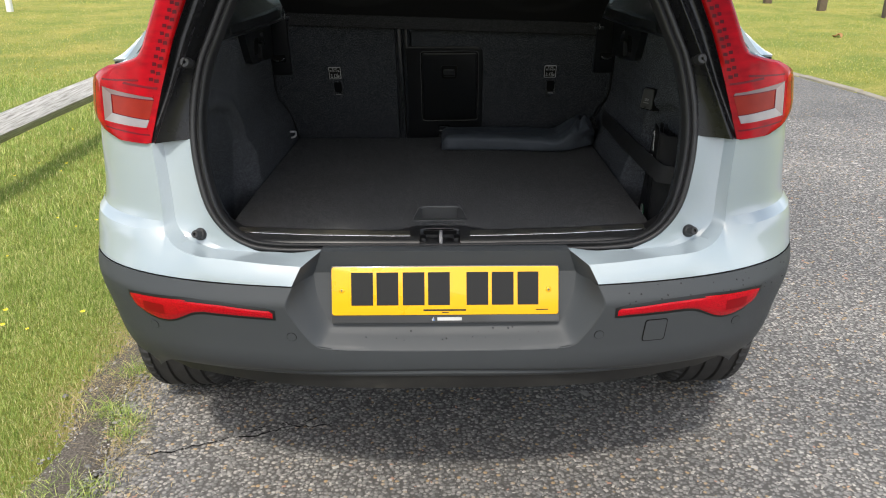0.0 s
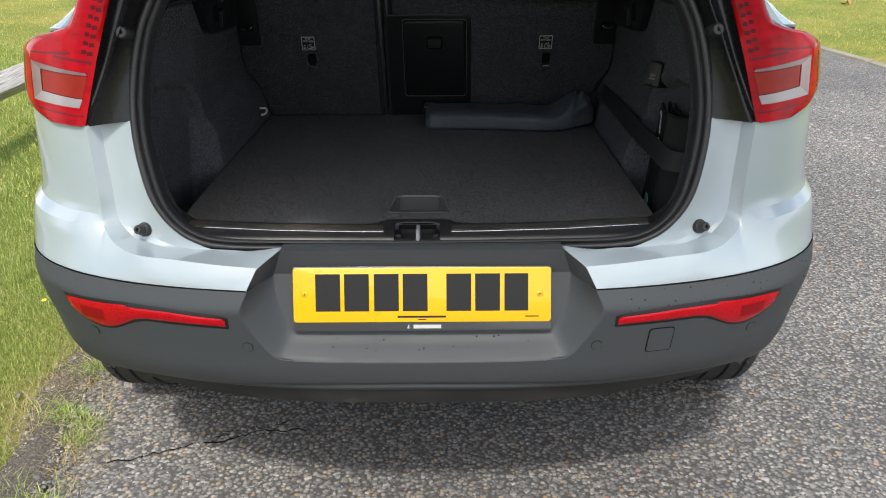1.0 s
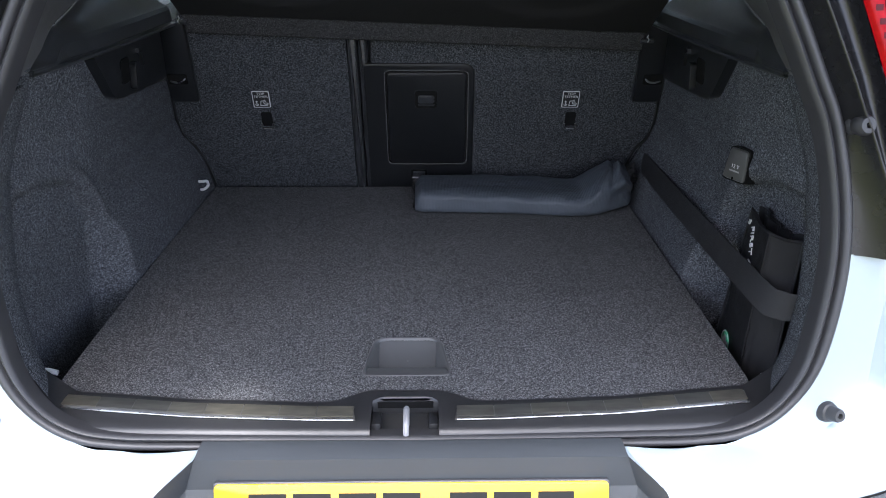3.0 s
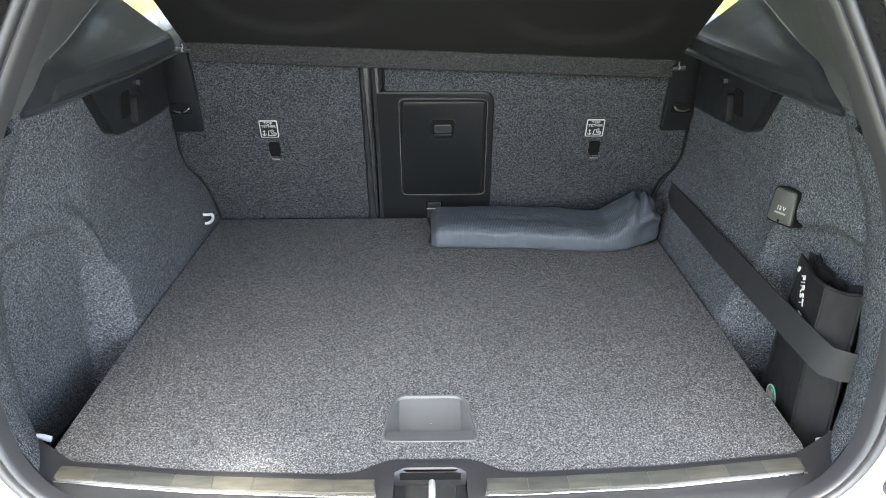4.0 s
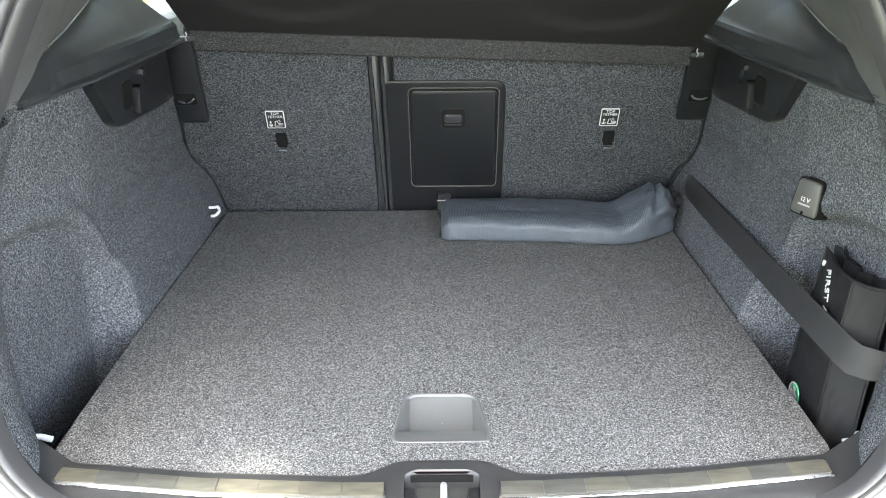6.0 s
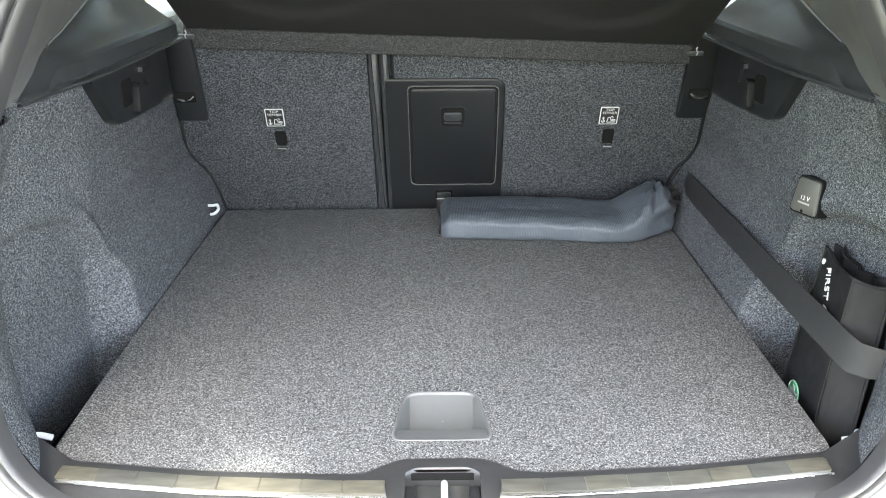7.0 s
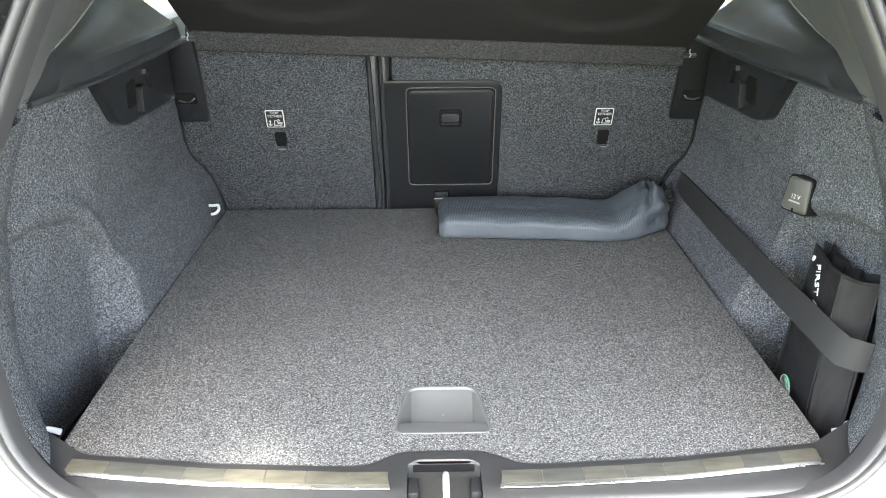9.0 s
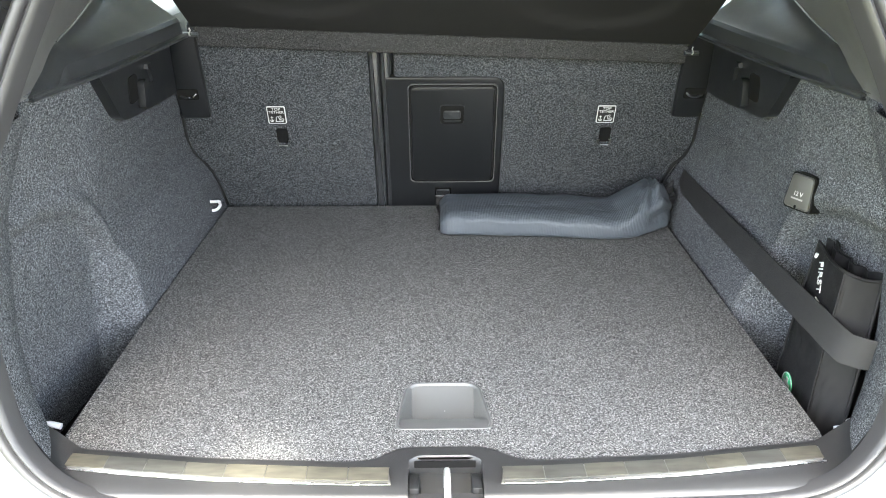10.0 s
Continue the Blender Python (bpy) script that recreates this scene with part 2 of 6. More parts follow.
TIMBER.bump(TIMBER.noise(30, 6.0, (8, 0.4, 8)), 0.5, 0.004)
TIMBER = TIMBER.m
CONCRETE = plain("concrete_edging", (0.24, 0.215, 0.17), 0.9, grain=0.6, gscale=60, mottle=0.3)
WHITEPOST = plain("white_post_paint", (0.75, 0.75, 0.73), 0.6)

# ---- shapes ----
def lerp(a, b, t):
    return a + (b - a) * t


def smooth(a, b, t):
    t = max(0.0, min(1.0, (t - a) / (b - a)))
    return t * t * (3 - 2 * t)


def table(x, *stops):
    """Straight-line reading between (x, value) stops."""
    if x <= stops[0][0]:
        return stops[0][1]
    for (a, u), (b, v) in zip(stops, stops[1:]):
        if x <= b:
            return lerp(u, v, (x - a) / (b - a))
    return stops[-1][1]


def curve(points, n, closed=False):
    """Catmull-Rom through the points, n steps between each two."""
    p = [Vector(q) for q in points]
    out, m = [], len(p)
    for i in range(m if closed else m - 1):
        a, b = p[i], p[(i + 1) % m]
        z = p[i - 1] if closed or i else a * 2 - b
        c = p[(i + 2) % m] if closed or i + 2 < m else b * 2 - a
        for k in range(n):
            t = k / n
            out.append(0.5 * ((2 * a) + (b - z) * t + (2 * z - 5 * a + 4 * b - c) * t * t + (3 * a - z - 3 * b + c) * t ** 3))
    if not closed:
        out.append(p[-1])
    return out


def at_index(points, u):
    """The point at the share u of a polyline's length."""
    lens = [(b - a).length for a, b in zip(points, points[1:])]
    d = u * sum(lens)
    for (a, b), l in zip(zip(points, points[1:]), lens):
        if d <= l or b is points[-1]:
            return a.lerp(b, min(1, d / max(l, 1e-9)))
        d -= l


def sheet(fn, nu, nv, flip=False, thick=0.0):
    """A bmesh from fn(u, v), u and v from 0 to 1; thick gives it a back, that far behind."""
    bm = bmesh.new()
    g = [[bm.verts.new(fn(i / nu, j / nv)) for j in range(nv + 1)] for i in range(nu + 1)]
    for i in range(nu):
        for j in range(nv):
            q = [g[i][j], g[i + 1][j], g[i + 1][j + 1], g[i][j + 1]]
            bm.faces.new(q[::-1] if flip else q)
    if thick:
        bm.normal_update()
        bmesh.ops.solidify(bm, geom=bm.faces[:], thickness=thick)
    return bm


def loft(rows, flip=False, thick=0.0, closed=False):
    """A bmesh skin over rows of equally many points."""
    bm = bmesh.new()
    g = [[bm.verts.new(p) for p in r] for r in rows]
    n = len(g[0])
    for a, b in zip(g, g[1:]):
        for j in range(n if closed else n - 1):
            q = [a[j], a[(j + 1) % n], b[(j + 1) % n], b[j]]
            bm.faces.new(q[::-1] if flip else q)
    if thick:
        bm.normal_update()
        bmesh.ops.solidify(bm, geom=bm.faces[:], thickness=thick)
    return bm


def box(x0, y0, z0, x1, y1, z1, bevel=0.0, seg=2):
    bm = bmesh.new()
    bmesh.ops.create_cube(bm, size=1.0, matrix=Matrix.Translation(((x0 + x1) / 2, (y0 + y1) / 2, (z0 + z1) / 2)) @ Matrix.Diagonal((x1 - x0, y1 - y0, z1 - z0, 1)))
    if bevel:
        bmesh.ops.bevel(bm, geom=bm.edges[:], offset=bevel, segments=seg, affect="EDGES", profile=0.5)
    return bm


def cyl(r0, r1, h, seg=20, m=Matrix(), bevel=0.0):
    """A cylinder or cone from z=0 to h."""
    bm = bmesh.new()
    bmesh.ops.create_cone(bm, cap_ends=True, segments=seg, radius1=r0, radius2=r1, depth=h, matrix=m @ Matrix.Translation((0, 0, h / 2)))
    if bevel:
        sharp = [e for e in bm.edges if e.is_manifold and e.calc_face_angle(0) > 1.0]
        bmesh.ops.bevel(bm, geom=sharp, offset=bevel, segments=2, affect="EDGES", profile=0.5)
    return bm


def lathe(profile, seg, m=Matrix()):
    """Profile of (radius, height) turned about z."""
    return_rows = [[m @ Vector((r * math.cos(2 * math.pi * k / seg), r * math.sin(2 * math.pi * k / seg), h)) for k in range(seg)] for r, h in profile]
    return loft(return_rows, closed=True)


def tube(points, r, seg=8, flat=1.0, up=None):
    """A round or flattened rod along points, with closed ends."""
    bm, rings, pts = bmesh.new(), [], [Vector(p) for p in points]
    ref = Vector(up) if up else Vector((0, 0, 1))
    for i, p in enumerate(pts):
        d = (pts[min(i + 1, len(pts) - 1)] - pts[max(i - 1, 0)]).normalized()
        s = d.cross(ref)
        s = s.normalized() if s.length > 1e-3 else d.orthogonal().normalized()
        w = s.cross(d).normalized()
        rr = r(i / (len(pts) - 1)) if callable(r) else r
        rings.append([bm.verts.new(p + (s * math.cos(a) + w * math.sin(a) * flat) * rr) for a in (2 * math.pi * k / seg for k in range(seg))])
    for a, b in zip(rings, rings[1:]):
        for j in range(seg):
            bm.faces.new([a[j], a[(j + 1) % seg], b[(j + 1) % seg], b[j]])
    bm.faces.new(rings[0][::-1])
    bm.faces.new(rings[-1])
    bmesh.ops.recalc_face_normals(bm, faces=bm.faces[:])
    return bm


def rounded(points, r, n=4):
    """A closed outline of 2D points with rounded corners; r is one radius or one for each."""
    out, m = [], len(points)
    for i, p in enumerate(points):
        p = Vector(p)
        a, b = Vector(points[i - 1]) - p, Vector(points[(i + 1) % m]) - p
        rr = r[i] if isinstance(r, (list, tuple)) else r
        rr = min(rr, a.length * 0.45, b.length * 0.45)
        if rr <= 0:
            out.append(p)
            continue
        s, e = p + a.normalized() * rr, p + b.normalized() * rr
        for k in range(n + 1):
            t = k / n
            out.append(s.lerp(p, t).lerp(p.lerp(e, t), t))
    return out


def slab(outline, h0, h1, m=Matrix(), bevel=0.0):
    """A prism over a 2D outline from height h0 to h1 in the frame m, its top edge bevelled."""
    bm = bmesh.new()
    lo = [bm.verts.new(m @ Vector((p[0], p[1], h0))) for p in outline]
    steps = [(0.0, h1)] if not bevel else [(0.0, h1 - bevel), (bevel * 0.3, h1 - bevel * 0.3), (bevel, h1)]
    c = sum((Vector((p[0], p[1])) for p in outline), Vector((0, 0))) / len(outline)
    rings = [lo]
    n = len(outline)
    for inset, h in steps:
        ring = []
        for i, p in enumerate(outline):
            p = Vector((p[0], p[1]))
            t = (Vector(outline[(i + 1) % n][:2]) - Vector(outline[i - 1][:2])).normalized()
            inn = Vector((-t.y, t.x))
            if inn.dot(c - p) < 0:
                inn = -inn
            q = p + inn * inset
            ring.append(bm.verts.new(m @ Vector((q.x, q.y, h))))
        rings.append(ring)
    for a, b in zip(rings, rings[1:]):
        for j in range(n):
            bm.faces.new([a[j], a[(j + 1) % n], b[(j + 1) % n], b[j]])
    bm.faces.new(rings[-1])
    bm.faces.new(lo[::-1])
    bmesh.ops.recalc_face_normals(bm, faces=bm.faces[:])
    return bm


def frame_ring(outer, inner, h0, h1, m=Matrix()):
    """A flat ring between two outlines of equally many points, with thickness."""
    rows = [[m @ Vector((p[0], p[1], h)) for p in o] for o, h in ((outer, h0), (outer, h1), (inner, h1), (inner, h0), (outer, h0))]
    bm = loft(rows, closed=True)
    bmesh.ops.remove_doubles(bm, verts=bm.verts[:], dist=1e-6)
    bmesh.ops.recalc_face_normals(bm, faces=bm.faces[:])
    return bm


def join(*bms):
    """One bmesh out of several."""
    out = bmesh.new()
    for b in bms:
        me = bpy.data.meshes.new("t")
        b.to_mesh(me)
        out.from_mesh(me)
        b.free()
        bpy.data.meshes.remove(me)
    return out


def mirrored(bm):
    """The same shape on the other side of x = 0."""
    out = bm.copy()
    bmesh.ops.scale(out, vec=(-1, 1, 1), verts=out.verts[:])
    bmesh.ops.reverse_faces(out, faces=out.faces[:])
    return out


def part(name, bm, material, parent=None, label="", sharp=35, kind=""):
    """One mesh object from a bmesh, under a thing or a part."""
    me = bpy.data.meshes.new(name)
    for f in bm.faces:
        f.smooth = True
    for e in bm.edges:
        if e.is_manifold and e.calc_face_angle(0) > radians(sharp):
            e.smooth = False
    bm.to_mesh(me)
    bm.free()
    me.materials.append(material)
    ob = new(name, me)
    if parent:
        ob.parent = parent
    return tagged(ob, label, kind=kind)


def both(name, bm, material, parent, label="", sharp=35):
    """The part and its mirror image."""
    other = mirrored(bm)
    return part(name, bm, material, parent, label, sharp), part(name, other, material, parent, label, sharp)


def thing(name, label, category, group="", kind="", m=None):
    ob = new(name)
    ob.empty_display_size = 0.1
    if m is not None:
        ob.matrix_world = m
    return tagged(ob, label, category, group, kind)


def letters(text, size, m, depth=0.0002, align="CENTER"):
    """Writing in the built-in font, as a bmesh in the frame m."""
    cu = bpy.data.curves.new("text", "FONT")
    cu.body, cu.size, cu.extrude, cu.align_x, cu.align_y = text, size, depth, align, "CENTER"
    cu.resolution_u = 3
    ob = bpy.data.objects.new("text", cu)
    scene.collection.objects.link(ob)
    me = bpy.data.meshes.new_from_object(ob.evaluated_get(bpy.context.evaluated_depsgraph_get()))
    bm = bmesh.new()
    bm.from_mesh(me)
    bm.transform(m)
    bpy.data.objects.remove(ob)
    bpy.data.curves.remove(cu)
    bpy.data.meshes.remove(me)
    return bm


def frame_of(origin, right, up):
    """A frame with x to the right, y up and z out of the surface."""
    x, y = Vector(right).normalized(), Vector(up).normalized()
    z = x.cross(y).normalized()
    y = z.cross(x)
    return Matrix.Translation(origin) @ Matrix((x, y, z)).transposed().to_4x4()


def rect(x0, y0, x1, y1):
    return [(x0, y0), (x1, y0), (x1, y1), (x0, y1)]

# ---- ground ----
EDGE_R = lambda y: 4.05 - 0.2 * (y - 5.7) if y > 5.7 else 4.05 + 0.05 * (5.7 - y)


def verge(y):
    """The ragged line where the turf ends and the asphalt begins."""
    return -1.10 + 0.05 * math.sin(y * 2.3 + 0.6) + 0.03 * math.sin(y * 7.1) - 0.02 * min(y, 3)


def ground_height(x, y):
    """Turf stands a little over the road and rolls gently."""
    left = smooth(0.0, 0.5, verge(y) - x) * 0.035
    right = smooth(0.0, 0.4, x - EDGE_R(y) - 0.12) * 0.04
    return left + right + 0.012 * noise.noise((x * 0.7, y * 0.7, 0)) * (1 if left + right > 0 else 0)


def ground_sheet():
    """One sheet out to the horizon, fine near the car."""
    xs = [-600, -200, -80, -40, -24] + [-16 + 1.0 * i for i in range(13)] + [-3.4 + 0.1 * i for i in range(30)] + [-0.4 + 0.4 * i for i in range(10)] + [3.7 + 0.15 * i for i in range(8)] + [5 + i for i in range(12)] + [20, 30, 50, 90, 200, 600]
    ys = [-300, -60, -20, -8, -4, -2] + [-1.4 + 0.12 * i for i in range(50)] + [4.7 + 0.5 * i for i in range(16)] + [13 + 1.5 * i for i in range(8)] + [28, 36, 50, 80, 150, 300, 700]
    bm = bmesh.new()
    g = [[bm.verts.new((x, y, ground_height(x, y))) for y in ys] for x in xs]
    for i in range(len(xs) - 1):
        for j in range(len(ys) - 1):
            bm.faces.new([g[i][j], g[i + 1][j], g[i + 1][j + 1], g[i][j + 1]])
    return bm


tagged(part("ground", ground_sheet(), TURF), "mown summer turf, patchy green and straw", "grass", kind="structure")


def road_sheet():
    ys = [-60, -20, -8, -4] + [-2 + 0.08 * i for i in range(110)] + [7, 8, 9, 10, 12, 15, 19, 25, 33]
    rows = []
    for y in ys:
        a, b = verge(y), EDGE_R(y)
        rows.append([Vector((lerp(a, b, u), y, 0.004 + (0.004 if 0 < k < 10 else -0.02))) for k, u in enumerate([0, 0.004, 0.1, 0.2, 0.35, 0.5, 0.6, 0.7, 0.8, 0.994, 1.0])])
    return loft(rows, flip=True)


tagged(part("road", road_sheet(), ASPHALT), "worn grey asphalt drive with exposed stone chippings", "road", kind="structure")


def soil_strip():
    """Bare earth along the edge of the drive."""
    rows = []
    for k in range(260):
        y = -5 + 0.08 * k
        v = verge(y)
        w0, w1 = 0.09 + 0.05 * noise.noise((y * 3, 1, 0)), 0.01 + 0.05 * noise.noise((y * 4, 7, 0))
        rows.append([Vector((v + lerp(-w0 - 0.05, w1, j / 6), y, 0.012 + 0.012 * math.sin(math.pi * j / 6) + 0.004 * noise.noise((y * 20, j, 3)))) for j in range(7)])
    return loft(rows, flip=True)


tagged(part("verge_soil", soil_strip(), SOIL), "bare dark earth along the drive's edge", "soil", kind="structure")


def scatter(n, place, shape, seed):
    """n small shapes joined into one mesh: place(rng) gives 4x4s as arrays (n,3) at, sizes, turns."""
    rng = np.random.default_rng(seed)
    at, size, turn = place(rng, n)
    n = len(at)
    v, f = shape
    v = np.array(v, float)
    jit = 1 + 0.35 * rng.standard_normal((n, len(v), 3)).clip(-1.2, 1.2) * 0.5
    c, s = np.cos(turn), np.sin(turn)
    p = v[None] * jit * size[:, None, :]
    q = np.empty_like(p)
    q[..., 0] = p[..., 0] * c[:, None] - p[..., 1] * s[:, None]
    q[..., 1] = p[..., 0] * s[:, None] + p[..., 1] * c[:, None]
    q[..., 2] = p[..., 2]
    q += at[:, None]
    return q.reshape(-1, 3), (np.array(f)[None] + (np.arange(n) * len(v))[:, None, None]).reshape(-1, len(f[0]))


def mesh_of(name, v, f, material, smooth_faces=False):
    """A mesh object straight from arrays."""
    me = bpy.data.meshes.new(name)
    k = f.shape[1]
    me.vertices.add(len(v))
    me.vertices.foreach_set("co", v.astype(np.float32).ravel())
    me.loops.add(f.size)
    me.loops.foreach_set("vertex_index", f.astype(np.int32).ravel())
    me.polygons.add(len(f))
    me.polygons.foreach_set("loop_start", np.arange(0, f.size, k, dtype=np.int32))
    me.polygons.foreach_set("loop_total", np.full(len(f), k, dtype=np.int32))
    me.update(calc_edges=True)
    me.materials.append(material)
    return new(name, me)


CHIP_SHAPE = ([(-0.5, -0.4, 0), (0.5, -0.45, 0), (0.55, 0.4, 0), (-0.45, 0.5, 0), (-0.3, -0.25, 0.5), (0.32, -0.2, 0.45), (0.25, 0.3, 0.55), (-0.3, 0.25, 0.5)],
              [(4, 5, 6), (4, 6, 7), (0, 1, 5), (0, 5, 4), (1, 2, 6), (1, 6, 5), (2, 3, 7), (2, 7, 6), (3, 0, 4), (3, 4, 7)])


def chips(x0, x1, y0, y1, sz):
    def place(rng, n):
        x, y = rng.uniform(x0, x1, n), rng.uniform(y0, y1, n)
        keep = x > np.array([verge(b) for b in y]) + 0.0
        keep &= x < np.array([EDGE_R(b) for b in y])
        x, y = x[keep], y[keep]
        m = len(x)
        s = sz * np.exp(0.38 * rng.standard_normal(m))
        size = np.stack([s * rng.uniform(0.9, 1.5, m), s * rng.uniform(0.6, 1.0, m), s * rng.uniform(0.16, 0.5, m)], 1)
        return np.stack([x, y, np.full(m, 0.0065)], 1), size, rng.uniform(0, 6.283, m)
    return place


tagged(mesh_of("stone_chippings", *scatter(78000, chips(-1.25, 1.9, -0.1, 1.6, 0.0064), CHIP_SHAPE, 3), CHIP), "small angular grey and tan stone chippings set in the asphalt", "gravel", kind="stuff")
tagged(mesh_of("stone_chippings", *scatter(62000, chips(0.9, 4.1, 1.6, 5.0, 0.0088), CHIP_SHAPE, 4), CHIP), "small angular grey and tan stone chippings set in the asphalt", "gravel", kind="stuff")
tagged(mesh_of("stone_chippings", *scatter(420, chips(-1.25, -0.8, -0.1, 1.0, 0.009), CHIP_SHAPE, 5), CHIP), "larger loose stones at the edge of the drive", "gravel", kind="stuff")


def crumbs(rng, n):
    y = rng.uniform(-0.2, 2.0, n)
    x = np.array([verge(b) for b in y]) + rng.normal(-0.02, 0.075, n)
    s = 0.0040 * np.exp(0.45 * rng.standard_normal(n))
    size = np.stack([s * 1.3, s, s * 0.8], 1)
    z = np.where(x < np.array([verge(b) for b in y]) + 0.05, 0.018, 0.0065)
    return np.stack([x, y, z], 1), size, rng.uniform(0, 6.283, n)


tagged(mesh_of("stone_chippings", *scatter(5200, crumbs, CHIP_SHAPE, 6), CHIP), "loose grit spilt over the earth edge", "gravel", kind="stuff")


CRACK = [(-0.92, 0.355, 0), (-0.66, 0.445, 0), (-0.50, 0.505, 0), (-0.36, 0.50, 0)]


def crack():
    """A wandering crack in the worn drive, with short side branches."""
    rng = random.Random(12)
    bms = []
    def run(a, b, w, n):
        rows, off = [], 0.0
        for k in range(n + 1):
            t = k / n
            off = off * 0.8 + rng.uniform(-0.008, 0.008)
            p = Vector(a).lerp(Vector(b), t) + Vector((0.3 * off, off, 0))
            h = w * rng.uniform(0.4, 1.2) * (1 - abs(2 * t - 1) ** 6)
            rows.append([Vector((p.x, p.y - h, 0.0108)), Vector((p.x, p.y + h, 0.0108))])
        bms.append(loft(rows))
    run(CRACK[0], CRACK[1], 0.0032, 26)
    run(CRACK[1], CRACK[2], 0.0042, 26)
    run(CRACK[2], CRACK[3], 0.0034, 20)
    for k in range(9):
        c = Vector(CRACK[2]) + Vector((rng.uniform(-0.10, 0.12), rng.uniform(-0.02, 0.02), 0))
        run(c, c + Vector((rng.uniform(-0.05, 0.05), rng.uniform(-0.05, 0.05), 0)), 0.003, 8)
    return join(*bms)


tagged(part("asphalt_crack", crack(), DARK), "dark branching crack in the worn asphalt", "crack", kind="structure")


def blades(n, region, height, width, seed, lean=0.55):
    """Bent grass blades of two quads each, as triangles."""
    rng = np.random.default_rng(seed)
    x, y, dens = region(rng, n)
    m = len(x)
    h = height * np.exp(0.35 * rng.standard_normal(m)) * dens
    w = width * rng.uniform(0.6, 1.3, m)
    a, b = rng.uniform(0, 6.283, m), rng.uniform(0, 6.283, m)
    dx, dy = np.cos(a), np.sin(a)
    k = lean * rng.uniform(0.2, 1.3, m) * h
    z = np.array([ground_height(p, q) for p, q in zip(x, y)])
    base = np.stack([x, y, z - 0.004], 1)
    side = np.stack([np.cos(b), np.sin(b), 0 * b], 1) * w[:, None] * 0.5
    mid = base + np.stack([dx * k * 0.35, dy * k * 0.35, h * 0.62], 1)
    tip = base + np.stack([dx * k * 1.2, dy * k * 1.2, h * 0.92], 1)
    v = np.stack([base - side, base + side, mid + side * 0.8, mid - side * 0.8, tip], 1).reshape(-1, 3)
    f = np.array([(0, 1, 2), (0, 2, 3), (3, 2, 4)])[None] + (np.arange(m) * 5)[:, None, None]
    return v, f.reshape(-1, 3)


def left_turf(x0, x1, y0, y1):
    def region(rng, n):
        x, y = rng.uniform(x0, x1, n), rng.uniform(y0, y1, n)
        off = np.array([verge(b) for b in y]) - x + 0.03 * rng.standard_normal(n)
        clump = np.array([noise.noise((p * 2.2, q * 2.2, 5)) for p, q in zip(x, y)])
        rim = np.minimum(np.minimum(x - x0, y - y0 + 0.3), y1 - y) / 0.8
        keep = (rng.uniform(0, 1, n) < rim + 0.3 * clump + 0.1) & (off + 0.10 * clump > 0.24 * rng.uniform(0, 1, n) ** 1.6) & (clump > -0.45 * np.clip(off / 0.2, 0, 1) - 0.6 * np.clip(off / 0.3 - 0.6, 0, 1))
        return x[keep], y[keep], (0.55 + 0.45 * np.clip(off / 0.35, 0, 1) + 0.5 * clump)[keep].clip(0.3, 1.6)
    return region


tagged(mesh_of("grass", *blades(290000, left_turf(-2.75, -0.95, -0.2, 2.6), 0.020, 0.0017, 11), NEARBLADE), "short green grass blades beside the drive", "grass", kind="stuff")
tagged(mesh_of("grass", *blades(120000, left_turf(-5.0, -1.0, 2.2, 7.5), 0.030, 0.0034, 12), NEARBLADE), "short green grass blades beside the drive", "grass", kind="stuff")


def far_turf(x0, x1, y0, y1):
    def region(rng, n):
        x, y = rng.uniform(x0, x1, n), y0 + (y1 - y0) * rng.uniform(0, 1, n) ** 1.4
        keep = (x < np.array([verge(b) for b in y]) - 0.1) | (x > np.array([EDGE_R(b) for b in y]) + 0.14)
        return x[keep], y[keep], np.ones(keep.sum())
    return region


tagged(mesh_of("grass", *blades(120000, far_turf(-10.0, 9.0, 6.5, 18.0), 0.021, 0.0060, 13), BLADE), "short mown grass across the field", "grass", kind="stuff")


def straw_edge(rng, n):
    y = rng.uniform(-0.2, 2.5, n)
    x = np.array([verge(b) for b in y]) + rng.normal(-0.04, 0.09, n)
    clump = np.array([noise.noise((p * 3, q * 3, 15)) for p, q in zip(x, y)])
    keep = clump > -0.12
    return x[keep], y[keep], np.ones(keep.sum()) * 0.8


tagged(mesh_of("dry_grass", *blades(16000, straw_edge, 0.030, 0.0020, 17, lean=1.8), STRAW), "dead straw-coloured grass along the earth edge", "dry grass", kind="stuff")


def tuft_edge(rng, n):
    c = np.stack([rng.uniform(-0.10, 0.06, 22), rng.uniform(-0.1, 1.6, 22)], 1)
    k = rng.integers(0, 22, n)
    y = c[k, 1] + rng.normal(0, 0.025, n)
    x = np.array([verge(b) for b in y]) + c[k, 0] + rng.normal(0, 0.03, n)
    return x, y, np.ones(n)


tagged(mesh_of("grass_tufts", *blades(4000, tuft_edge, 0.034, 0.0022, 18, lean=1.2), NEARBLADE), "straggling green tufts at the asphalt's edge", "grass", kind="stuff")


